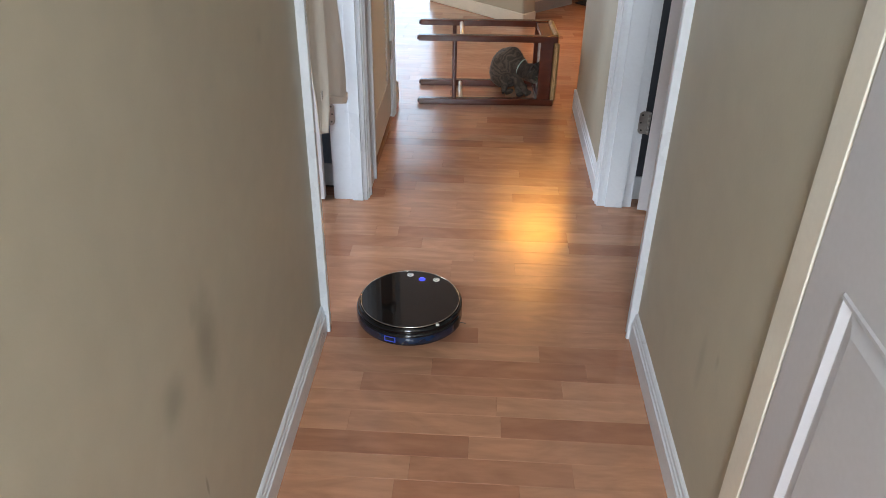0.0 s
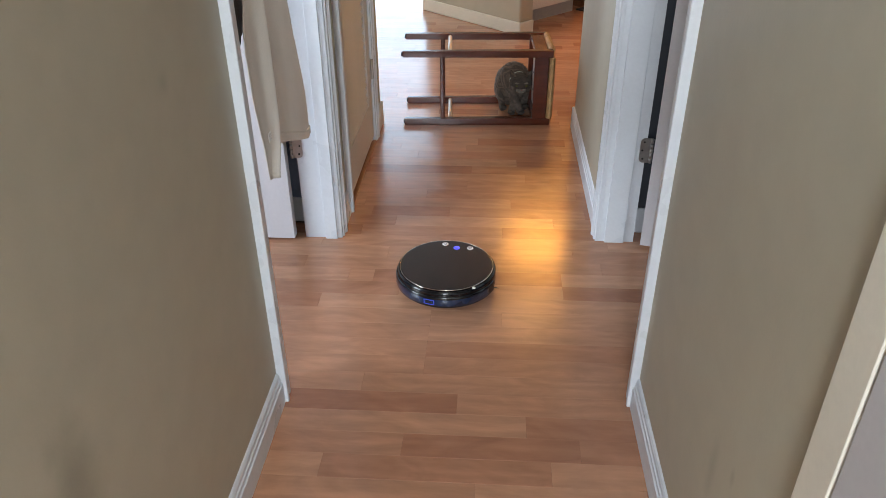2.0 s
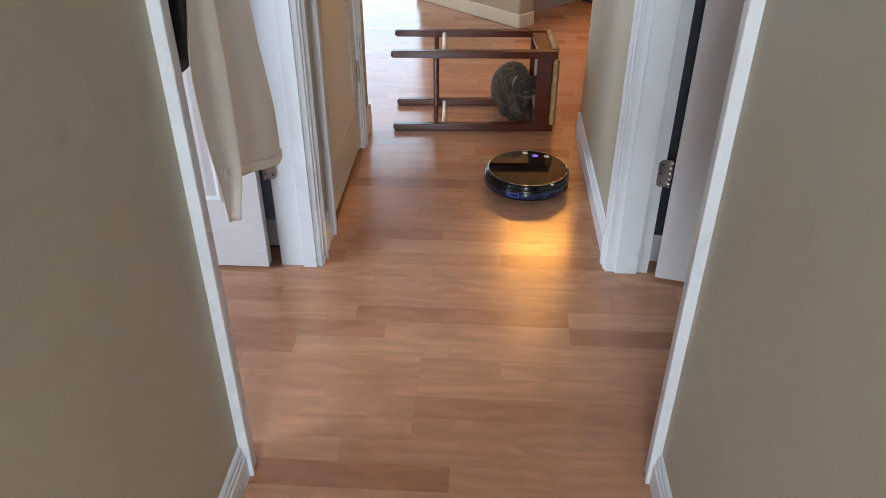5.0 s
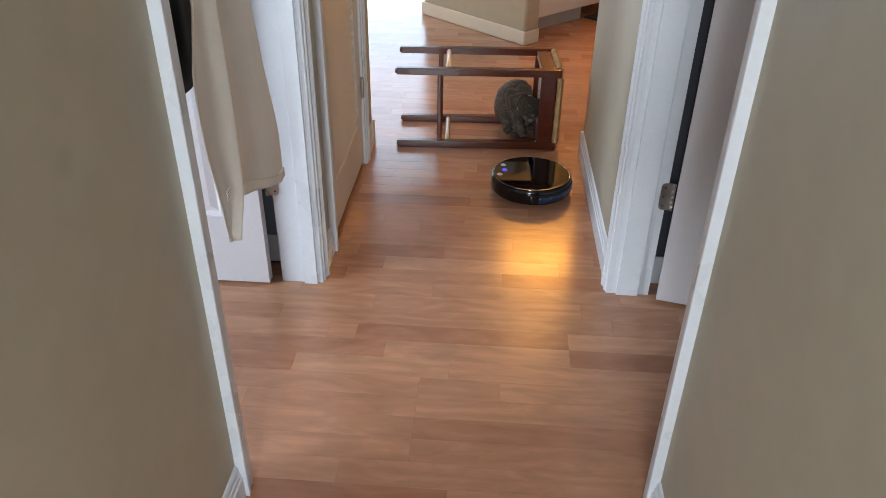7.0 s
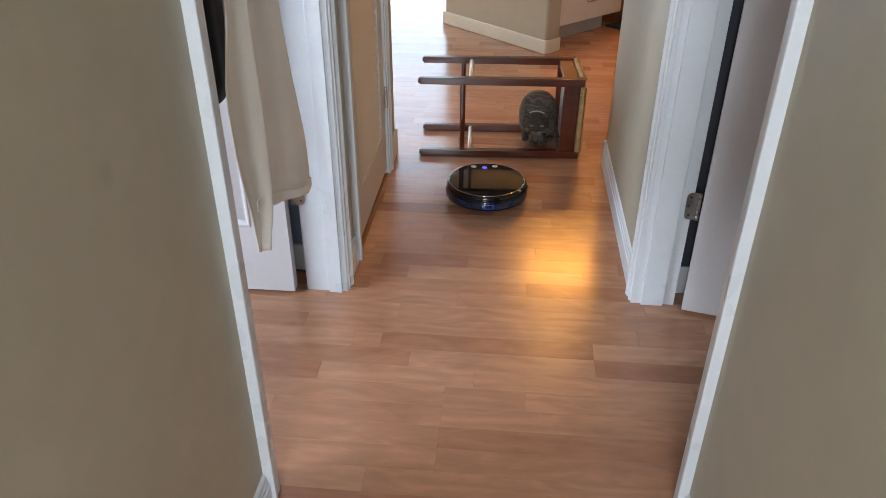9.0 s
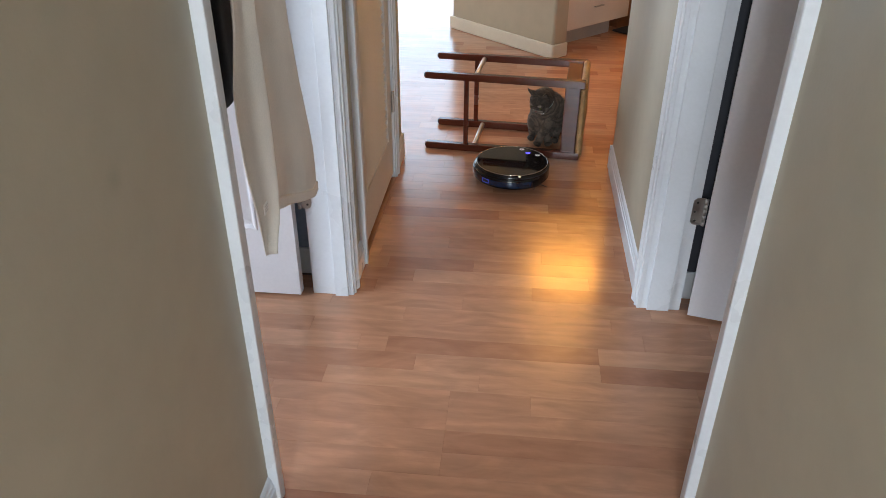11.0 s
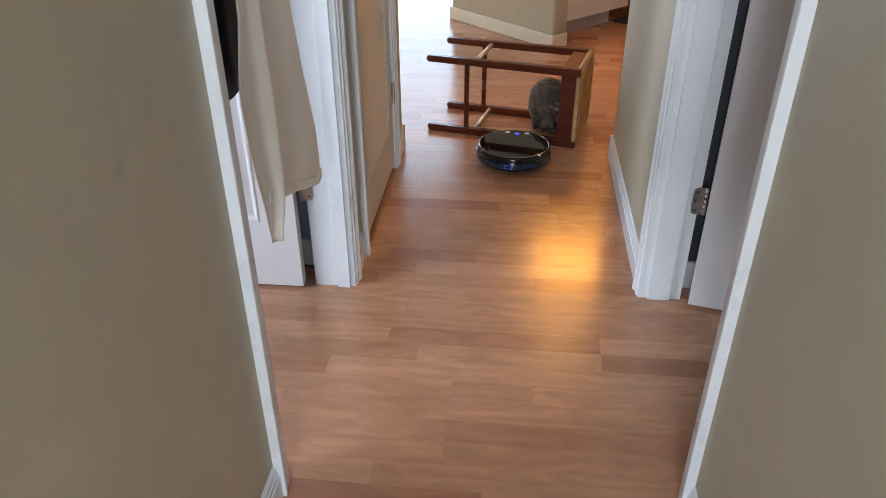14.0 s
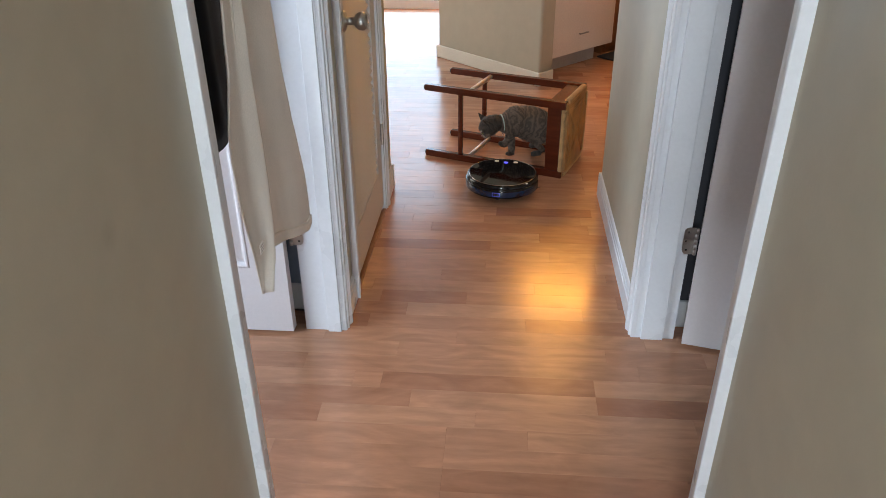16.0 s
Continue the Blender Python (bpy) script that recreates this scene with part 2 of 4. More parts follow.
    p.inputs["Coat Roughness"].default_value = 0.12
    b = n.new("ShaderNodeBump")
    b.inputs["Strength"].default_value, b.inputs["Distance"].default_value = 0.09, 0.001
    l.new(nz(60, 4, 0.3), b.inputs["Height"])
    l.new(b.outputs["Normal"], p.inputs["Normal"])
    return m


PLANK = plank_mat("laminate_strip", False)
PLANK_REST = plank_mat("laminate_strips_far", True)


# ---- building helpers ----
def box(bm, x0, x1, y0, y1, z0, z1, m=None):
    vs = [bm.verts.new(v) for v in ((x0, y0, z0), (x1, y0, z0), (x1, y1, z0), (x0, y1, z0),
                                    (x0, y0, z1), (x1, y0, z1), (x1, y1, z1), (x0, y1, z1))]
    for f in ((0, 3, 2, 1), (4, 5, 6, 7), (0, 1, 5, 4), (1, 2, 6, 5), (2, 3, 7, 6), (3, 0, 4, 7)):
        bm.faces.new([vs[i] for i in f])
    if m is not None:
        for v in vs:
            v.co = m @ v.co
    return vs


def prism(bm, pts, z0, z1, m=None):
    """An outline in x, y, raised from z0 to z1."""
    lo = [bm.verts.new((x, y, z0)) for x, y in pts]
    hi = [bm.verts.new((x, y, z1)) for x, y in pts]
    n = len(pts)
    bm.faces.new(lo[::-1])
    bm.faces.new(hi)
    for i in range(n):
        bm.faces.new((lo[i], lo[(i + 1) % n], hi[(i + 1) % n], hi[i]))
    if m is not None:
        for v in lo + hi:
            v.co = m @ v.co


def lathe(bm, prof, seg=48, a0=0.0, a1=360.0):
    """A profile of (r, z) turned about z."""
    full = abs(a1 - a0) >= 360
    rings = []
    cnt = seg if full else seg + 1
    for i in range(cnt):
        a = radians(a0 + (a1 - a0) * i / seg)
        rings.append([bm.verts.new((r * math.cos(a), r * math.sin(a), z)) for r, z in prof])
    for i in range(seg):
        p, q = rings[i], rings[(i + 1) % cnt]
        for j in range(len(prof) - 1):
            bm.faces.new((p[j], q[j], q[j + 1], p[j + 1]))
    if not full:
        bm.faces.new(rings[0])
        bm.faces.new(rings[-1][::-1])


def tube(bm, path, radii, seg=12):
    """A round limb along points, with its radius at each; closed ends."""
    path = [Vector(p) for p in path]
    rings = []
    for i, p in enumerate(path):
        d = (path[min(i + 1, len(path) - 1)] - path[max(i - 1, 0)]).normalized()
        u = d.orthogonal().normalized() if abs(d.x) > 0.9 else d.cross(Vector((1, 0, 0))).normalized()
        w = d.cross(u)
        r = radii[i]
        ru, rw = (r, r) if not isinstance(r, tuple) else r
        rings.append([bm.verts.new(p + u * ru * math.cos(2 * math.pi * k / seg) + w * rw * math.sin(2 * math.pi * k / seg)) for k in range(seg)])
    for a, b in zip(rings, rings[1:]):
        for k in range(seg):
            bm.faces.new((a[k], a[(k + 1) % seg], b[(k + 1) % seg], b[k]))
    bm.faces.new(rings[0][::-1])
    bm.faces.new(rings[-1])


def ball(bm, c, r, sub=3, m=None):
    """An egg with the half axes r about c."""
    mm = Matrix.Translation(c) @ (m or Matrix.Identity(4)) @ Matrix.Diagonal((*r, 1))
    bmesh.ops.create_icosphere(bm, subdivisions=sub, radius=1.0, matrix=mm)


def part(name, bm, material, parent=None, label="", smooth=False, bevel=0.0, m=None, seg=2):
    bmesh.ops.recalc_face_normals(bm, faces=bm.faces)
    me = bpy.data.meshes.new(name)
    bm.to_mesh(me)
    bm.free()
    me.materials.append(material)
    if smooth:
        me.shade_smooth()
    ob = new(name, me)
    if parent is not None:
        ob.parent = parent
    if m is not None:
        ob.matrix_basis = m
    if label:
        tagged(ob, label)
    if bevel:
        b = ob.modifiers.new("bevel", 'BEVEL')
        b.width, b.segments, b.limit_method = bevel, seg, 'ANGLE'
        me.shade_smooth()
        w = ob.modifiers.new("normals", 'WEIGHTED_NORMAL')
        w.keep_sharp = True
    return ob


def boxes(name, rows, material, parent=None, label="", bevel=0.0):
    bm = bmesh.new()
    for r in rows:
        box(bm, *r)
    return part(name, bm, material, parent, label, bevel=bevel)


def structure(ob, label, category):
    return tagged(ob, label, category, kind="structure")


# ---- setting: walls, ceiling ----
XL, XR = -0.493, 0.452      # corridor faces of the two walls
TH = 0.115
CZ = 2.44
DZ = 2.04
YL0, YL1 = 1.782, 2.594     # doorway to the blue room
YR0, YR1 = 1.815, 2.620     # doorway to the study
YC0, YC1 = 2.845, 3.490     # closet doorway
YN0, YN1 = 0.030, 0.850     # closed door beside the camera
JB = 0.005
LEND, REND = 3.745, 3.708   # ends of the corridor walls

structure(boxes("wall_west", [
    (XL - TH, XL, -1.8, YL0 - JB, 0, CZ), (XL - TH, XL, YL0 - JB, YL1 + JB, DZ, CZ), (XL - TH, XL, YL1 + JB, YC0 - JB, 0, CZ),
    (XL - TH, XL, YC0 - JB, YC1 + JB, DZ, CZ), (XL - TH, XL, YC1 + JB, LEND, 0, CZ)], WALL),
    "beige painted corridor wall with faint scuffs", "wall")
structure(boxes("wall_east", [
    (XR, XR + TH, -1.8, YN0 - JB, 0, CZ), (XR, XR + TH, YN0 - JB, YN1 + JB, DZ, CZ), (XR, XR + TH, YN1 + JB, YR0 - JB, 0, CZ),
    (XR, XR + TH, YR0 - JB, YR1 + JB, DZ, CZ), (XR, XR + TH, YR1 + JB, REND, 0, CZ)], WALL),
    "beige painted corridor wall with faint scuffs", "wall")
# The end wall is unseen; its opening is made up to house the fill lamp.
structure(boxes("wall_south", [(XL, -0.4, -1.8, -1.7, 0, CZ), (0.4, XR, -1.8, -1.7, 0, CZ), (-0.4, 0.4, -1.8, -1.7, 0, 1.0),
                               (-0.4, 0.4, -1.8, -1.7, 2.3, CZ)], WALL), "beige wall closing the corridor, with an opening added for the fill lamp", "wall")
# blue room
structure(boxes("wall_blue_room", [
    (-3.6, -0.613, 2.72, 2.79, 0, CZ), (-3.6, -0.613, 0.0, 0.1, 0, CZ), (-3.6, -3.5, 0.1, 0.2, 0, CZ), (-3.6, -3.5, 1.4, 2.72, 0, CZ),
    (-3.6, -3.5, 0.2, 1.4, 0, 0.75), (-3.6, -3.5, 0.2, 1.4, 2.15, CZ)],
    BLUE_WALL), "blue-grey painted walls of the side room", "wall")
# closet behind the louvred door
structure(boxes("wall_closet", [(-1.2, -1.1, 2.79, 3.715, 0, CZ), (-1.1, -0.613, 3.62, 3.715, 0, CZ)], PALE_WALL), "pale closet walls", "wall")
# study; its walls carry the shade behind the door in their colour
structure(boxes("wall_study", [
    (0.567, 3.3, 2.70, 3.685, 0, CZ), (0.567, 3.3, 0.9, 1.0, 0, CZ),
    (3.2, 3.3, 1.0, 1.5, 0, CZ), (3.2, 3.3, 2.5, 2.70, 0, CZ), (3.2, 3.3, 1.5, 2.5, 0, 0.95), (3.2, 3.3, 1.5, 2.5, 2.05, CZ)],
    SHADE_WALL), "study walls, coloured dark for the shade behind the open door", "wall")
structure(boxes("baseboard_study", [(0.58, 3.2, 2.687, 2.70, 0, 0.10)], TRIM, bevel=0.004), "white baseboard along the study wall", "baseboard")
structure(boxes("baseboard_blue_room", [(-3.5, -0.625, 2.707, 2.72, 0, 0.10)], TRIM, bevel=0.004), "white baseboard along the blue-grey wall", "baseboard")
# closet behind the closed door
structure(boxes("wall_linen_closet", [(1.1, 1.2, -0.2, 0.9, 0, CZ), (0.567, 1.1, -0.2, -0.1, 0, CZ)], PALE_WALL), "pale closet walls", "wall")
# living room and kitchen
# The west opening is unseen, added along with the living room fill lamp.
structure(boxes("wall_living", [
    (-4.5, -1.2, 3.615, 3.715, 0, CZ),
    (-4.6, -4.5, 3.6, 4.4, 0, CZ), (-4.6, -4.5, 6.4, 7.7, 0, CZ), (-4.6, -4.5, 4.4, 6.4, 0, 0.8), (-4.6, -4.5, 4.4, 6.4, 2.15, CZ),
    (-4.5, -3.05, 7.6, 7.7, 0, CZ), (-0.45, 3.4, 7.6, 7.7, 0, CZ), (-3.05, -0.45, 7.6, 7.7, 2.12, CZ),
    (3.4, 3.5, 3.6, 7.7, 0, CZ)], WALL), "beige walls of the living room and kitchen", "wall")
structure(boxes("ceiling", [(-4.6, 3.5, -1.8, 7.7, CZ, CZ + 0.1)], CEIL), "white textured ceiling", "ceiling")

# the half-height diagonal wall between living room and kitchen
U = Vector((0.716, -0.692, 0)).normalized()     # along its face, towards the corridor
V = Vector((0.692, 0.716, 0)).normalized()      # into the kitchen
PC = Vector((0.229, 5.300, 0))                  # its near corner
DIAG = Matrix(((U.x, V.x, 0, PC.x), (U.y, V.y, 0, PC.y), (0, 0, 1, 0), (0, 0, 0, 1)))
bm = bmesh.new()
prism(bm, [(0, 0.012), (0, 0.12), (-0.965, 0.12), (-0.965, 0.012), (-0.953, 0), (-0.012, 0)], 0, 1.07, DIAG)
structure(part("wall_diagonal", bm, WALL, bevel=0.006), "beige half-height diagonal wall with rounded corners", "wall")
bm = bmesh.new()
for pts in ([(-0.972, -0.016), (-0.972, 0.0), (0.0, 0.0), (0.0, 0.12), (0.015, 0.12), (0.015, -0.002), (0.011, -0.012), (0.001, -0.016)],):
    prism(bm, pts, 0, 0.086, DIAG)
structure(part("baseboard_diagonal", bm, IVORY, bevel=0.010, seg=4), "white painted baseboard round the diagonal wall", "baseboard")


def baseboard(name, x, side, runs, h=0.10):
    """Boards along y at the wall face x; side is the way that they stand proud."""
    root = None
    for y0, y1 in runs:
        bm = bmesh.new()
        prof = [(0, 0), (0.014, 0), (0.014, h - 0.036), (0.0105, h - 0.033), (0.0105, h - 0.022), (0.0075, h - 0.019), (0.0075, h - 0.009), (0.004, h - 0.003), (0, h)]
        n = len(prof)
        a = [bm.verts.new((x + side * d, y0, z)) for d, z in prof]
        b = [bm.verts.new((x + side * d, y1, z)) for d, z in prof]
        bm.faces.new(a)
        bm.faces.new(b[::-1])
        for i in range(n):
            bm.faces.new((a[i], a[(i + 1) % n], b[(i + 1) % n], b[i]))
        ob = part(name, bm, TRIM if name != "baseboard_end" else CREAM)
        structure(ob, "white painted baseboard along the corridor wall", "baseboard")


baseboard("baseboard_west", XL, 1, [(-1.7, YL0 - 0.058), (YL1 + 0.058, YC0 - 0.058), (YC1 + 0.060, LEND)])
baseboard("baseboard_east", XR, -1, [(-1.7, YN0 - 0.070), (YN1 + 0.069, YR0 - 0.058), (YR1 + 0.058, REND)])
structure(boxes("baseboard_wall_end", [(XL - TH - 0.005, XL + 0.012, LEND, LEND + 0.013, 0, 0.10)], CREAM, bevel=0.004), "cream baseboard round the wall end", "baseboard")
structure(boxes("baseboard_wall_end_east", [(XR - 0.012, XR + TH + 0.005, REND, REND + 0.013, 0, 0.10)], TRIM, bevel=0.004), "white baseboard round the wall end", "baseboard")


CASE = [(0, 0), (0, 0.011), (0.003, 0.013), (0.012, 0.013), (0.014, 0.0175), (0.017, 0.0185), (0.034, 0.0165), (0.036, 0.0185), (0.039, 0.0185), (0.0405, 0.0205),
        (0.044, 0.0205), (0.0455, 0.023), (0.0555, 0.023), (0.057, 0.021), (0.057, 0)]


FLAT = [(0, 0), (0, 0.012), (0.002, 0.014), (0.055, 0.014), (0.057, 0.012), (0.057, 0)]


def door_frame(name, x, side, y0, y1, label, material=TRIM, stop=(0.018, 0.087), width=1.0, depth=TH):
    """Jambs, stops and casings of an opening in a wall along y."""
    root = new(name)
    structure(root, label, "door frame")
    for way, y in ((-1, y0), (1, y1)):
        bm = bmesh.new()
        prism(bm, [(x + side * d, y + way * s * width) for s, d in (CASE if material is TRIM else FLAT)], 0, DZ + 0.057)
        part("casing", bm, material, root, bevel=0.0006)
        bm = bmesh.new()
        box(bm, x, x - side * (depth + 0.008), y, y + way * (JB - 0.0003), 0, DZ - 0.012)
        part("jamb", bm, material, root, bevel=0.001)
        if stop:
            bm = bmesh.new()
            box(bm, x - side * stop[0], x - side * stop[1], y - way * 0.010, y - way * 0.0002, 0, DZ - 0.013)
            part("stop", bm, material, root, bevel=0.002)
    bm = bmesh.new()
    box(bm, x + side * 0.0165, x, y0, y1, DZ, DZ + 0.057)
    box(bm, x - side * 0.0005, x - side * (depth + 0.008), y0 - JB, y1 + JB, DZ - 0.012, DZ - 0.001)
    part("head_casing", bm, material, root)
    return root


door_frame("door_frame_1", XL, 1, YL0, YL1, "white painted door frame with moulded casing", stop=(0.004, 0.047))
door_frame("door_frame_2", XR, -1, YR0, YR1, "white painted door frame with moulded casing")
door_frame("door_frame_3", XL, 1, YC0, YC1, "white painted closet door frame", stop=None)
door_frame("door_frame_4", XR, -1, YN0, YN1, "cream painted door frame", CREAM, stop=None, width=1.2)


def hinge(m, parent, gap=True):
    """A butt hinge with rounded leaves and screws; leaf in the x, z plane facing -y, pin at x = 0."""
    bm = bmesh.new()
    w, h2, r = 0.034, 0.0445, 0.014
    pts = [(0, -h2)] + [(-w + r - r * math.sin(a), -h2 + r - r * math.cos(a)) for a in (0, 0.5, 1.05, 1.57)]
    pts += [(-w + r - r * math.cos(a), h2 - r + r * math.sin(a)) for a in (0, 0.5, 1.05, 1.57)] + [(0, h2)]
    a = [bm.verts.new((x, 0, z)) for x, z in pts]
    b = [bm.verts.new((x, -0.0022, z)) for x, z in pts]
    bm.faces.new(a)
    bm.faces.new(b[::-1])
    for i in range(len(pts)):
        j = (i + 1) % len(pts)
        bm.faces.new((a[i], b[i], b[j], a[j]))
    ob = part("hinge", bm, STEEL, parent, "brushed nickel hinge", m=m)
    for k in range(5):
        bm = bmesh.new()
        lathe(bm, [(0, 0), (0.0052, 0.0005), (0.0052, 0.0165), (0, 0.017)], 14)
        part("knuckle", bm, STEEL, ob, smooth=True, m=pose(0.003, -0.005, -0.0445 + k * 0.0178))
    for sx, sz in ((-0.022, -0.030), (-0.026, 0.0), (-0.022, 0.030)):
        bm = bmesh.new()
        lathe(bm, [(0, 0.0012), (0.003, 0.0008), (0.0036, 0)], 12)
        part("screw", bm, DARKMETAL, ob, smooth=True, m=pose(sx, -0.0022, sz, 90))
    return ob


def panel_door(name, w, label, rows, material=DOOR, h=2.02, th=0.035):
    """A leaf of width w along +x from its hinge edge, facing -y; rows of sunk panels (x0, x1, z0, z1)."""
    root = new(name)
    tagged(root, label, "door")
    bm = bmesh.new()
    xs = sorted({0, w, *[r[0] for r in rows], *[r[1] for r in rows]})
    zs = sorted({0, h, *[r[2] for r in rows], *[r[3] for r in rows]})
    for i in range(len(xs) - 1):
        for j in range(len(zs) - 1):
            cx, cz = (xs[i] + xs[i + 1]) / 2, (zs[j] + zs[j + 1]) / 2
            if any(r[0] < cx < r[1] and r[2] < cz < r[3] for r in rows):
                box(bm, xs[i], xs[i + 1], 0.008, th - 0.008, zs[j], zs[j + 1])
            else:
                box(bm, xs[i], xs[i + 1], 0, th, zs[j], zs[j + 1])
    part("leaf", bm, material, root)
    for x0, x1, z0, z1 in rows:
        bm = bmesh.new()
        rings = []
        for d, y in ((0, 0.001), (0.003, -0.003), (0.008, -0.003), (0.017, 0.0076), (0.021, 0.0076), (0.042, 0.002)):
            rings.append([bm.verts.new(v) for v in ((x0 + d, y, z0 + d), (x1 - d, y, z0 + d), (x1 - d, y, z1 - d), (x0 + d, y, z1 - d))])
        for a, b in zip(rings, rings[1:]):
            for k in range(4):
                bm.faces.new((a[k], a[(k + 1) % 4], b[(k + 1) % 4], b[k]))
        bm.faces.new(rings[-1])
        part("panel_moulding", bm, material, root)
    return root


def six(w):
    s, m = 0.115, 0.10
    a, b = s, (w - m) / 2
    c, d = (w + m) / 2, w - s
    out = []
    for z0, z1 in ((0.235, 0.80), (0.92, 1.50), (1.61, 1.88)):
        out += [(a, b, z0, z1), (c, d, z0, z1)]
    return out


# the white door that stands open into the blue room
d1 = panel_door("white_door", 0.80, "white panelled door standing open into the blue room", six(0.80))
d1.matrix_world = Matrix.Translation((-0.649, 2.562, 0.012)) @ Matrix.Diagonal((-1, 1, 1, 1))
hinge(pose(-0.628, YL1 - 0.0008, 0.362, 0, 0, 0) @ Matrix.Diagonal((-1, 1, 1, 1)), bpy.data.objects["door_frame_1"])
hinge(pose(-0.632, YL1 - 0.0008, 1.75, 0, 0, 0) @ Matrix.Diagonal((-1, 1, 1, 1)), bpy.data.objects["door_frame_1"])
# the grey-looking door that stands open into the study
d2 = panel_door("white_door", 0.74, "white flush door standing open into the dim study", [])
d2.matrix_world = pose(0.592, 2.580, 0.012, 0, 0, -13)
hinge(pose(0.588, YR1 - 0.0008, 0.360), bpy.data.objects["door_frame_2"])
hinge(pose(0.588, YR1 - 0.0008, 1.75), bpy.data.objects["door_frame_2"])
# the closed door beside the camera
d3 = panel_door("panelled_door", YN1 - YN0 - 0.010, "closed panelled door in the corridor wall, coloured greyer than the white doors", [(0.0955, 0.36, 0.22, 0.861), (0.45, 0.715, 0.22, 0.861), (0.0955, 0.36, 1.03, 1.88), (0.45, 0.715, 1.03, 1.88)], DARKER_DOOR)
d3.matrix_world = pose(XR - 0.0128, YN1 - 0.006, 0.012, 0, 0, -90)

# louvred closet door
cd = new("louvred_door")
tagged(cd, "cream painted louvred closet door with a flat lower panel", "door")
LX = XL + 0.003
W0, W1 = YC0 + 0.004, YC1 - 0.004
for nm, y0, y1, z0, z1 in (("stile", W0, W0 + 0.085, 0.028, 2.02), ("stile", W1 - 0.085, W1, 0.028, 2.02), ("rail", W0 + 0.085, W1 - 0.085, 0.028, 0.205),
                           ("rail", W0 + 0.085, W1 - 0.085, 1.92, 2.02)):
    boxes(nm, [(LX - 0.032, LX, y0, y1, z0, z1)], LOUVER, cd, bevel=0.002)
SLAT = bmesh.new()
box(SLAT, -0.019, 0.019, W0 + 0.084, W1 - 0.084, -0.003, 0.003)
slat = part("slat", SLAT, LOUVER, cd, m=pose(LX - 0.0175, 0, 0.226, 0, 51))
for k in range(1, 57):
    s2 = new("slat", slat.data)
    s2.parent = cd
    s2.matrix_basis = pose(LX - 0.0175, 0, 0.226 + k * 0.030, 0, 51)
bm = bmesh.new()
lathe(bm, [(0, 0), (0.032, 0), (0.032, 0.004), (0.026, 0.009), (0.012, 0.011), (0.011, 0.034), (0.020, 0.040), (0.027, 0.050), (0.028, 0.062), (0.022, 0.072), (0.017, 0.0725), (0.016, 0.068), (0, 0.068)], 36)
part("knob", bm, STEEL, cd, "brushed nickel round door knob", smooth=True, m=pose(LX, W0 + 0.070, 0.925, 0, 90))
structure(boxes("trim_threshold", [(XL - 0.004, XL + 0.012, YC0 + 0.001, YC1 - 0.001, -0.0005, 0.007)], THRESHOLD, bevel=0.003), "brown wooden strip under the closet door", "trim")
bm = bmesh.new()
box(bm, XL + 0.004, XL + 0.016, YC1 - 0.010, YC1 + 0.004, 0.30, 0.389)
part("hinge", bm, STEEL, cd, "nickel hinge barrel", bevel=0.003)

# sliding glass door at the end of the living room
sl = new("window_1")
structure(sl, "white framed sliding glass door full of daylight", "window")
for x0, x1, z0, z1 in ((-3.05, -0.45, 0.0, 0.07), (-3.05, -0.45, 2.06, 2.12), (-3.05, -2.98, 0.07, 2.06), (-0.52, -0.45, 0.07, 2.06), (-1.79, -1.71, 0.07, 2.06)):
    boxes("window_frame", [(x0, x1, 7.56, 7.68, z0, z1)], TRIM, sl, bevel=0.004)
GLASS = bpy.data.materials.new("clear_glass")
GLASS.use_nodes = True
GLASS.node_tree.nodes["Principled BSDF"].inputs["Transmission Weight"].default_value = 1.0
GLASS.node_tree.nodes["Principled BSDF"].inputs["Roughness"].default_value = 0.01
for x0, x1 in ((-2.98, -1.79), (-1.71, -0.52)):
    g = boxes("pane", [(x0, x1, 7.62, 7.628, 0.07, 2.06)], GLASS, sl)
    g.visible_shadow = False

# ---- kitchen ----
CB = Matrix(((V.x, U.x, 0, 0.316), (V.y, U.y, 0, 5.552), (0, 0, 1, 0), (0, 0, 0, 1)))   # x along the fronts, y out of them
cab = new("kitchen_cabinet")
cab.matrix_world = CB
tagged(cab, "white painted base cabinet with slim pull and grey toe kick", "cabinet")
boxes("body", [(-0.02, 0.635, -0.58, -0.02, 0.10, 0.87)], WHITE_CAB, cab)
boxes("door", [(-0.02, 0.635, -0.02, 0.0, 0.105, 0.865)], WHITE_CAB, cab, bevel=0.002)
boxes("toe_kick", [(-0.02, 0.53, -0.58, -0.07, 0.0, 0.10)], TOE, cab)
pull = boxes("handle", [(0.255, 0.345, 0.012, 0.018, 0.222, 0.230), (0.262, 0.268, 0.0, 0.012, 0.223, 0.229), (0.332, 0.338, 0.0, 0.012, 0.223, 0.229)], STEEL, cab, "slim steel bar handle", bevel=0.001)
ct = boxes("countertop", [(-0.03, 0.645, -0.60, 0.03, 0.872, 0.91)], PALE_WALL, bevel=0.004)
ct.matrix_world = CB
tagged(ct, "pale countertop resting on the white cabinet", "countertop")
bc = new("brown_cabinet")
bc.matrix_world = CB
tagged(bc, "reddish brown wooden base cabinet in the kitchen corner", "cabinet")
boxes("body", [(0.66, 1.5, -0.60, -0.07, 0.05, 0.87)], BROWN_CAB, bc)
boxes("door", [(0.662, 1.08, -0.07, -0.052, 0.09, 0.85)], BROWN_CAB, bc, bevel=0.002)
boxes("door", [(1.09, 1.49, -0.07, -0.052, 0.09, 0.85)], BROWN_CAB, bc, bevel=0.002)
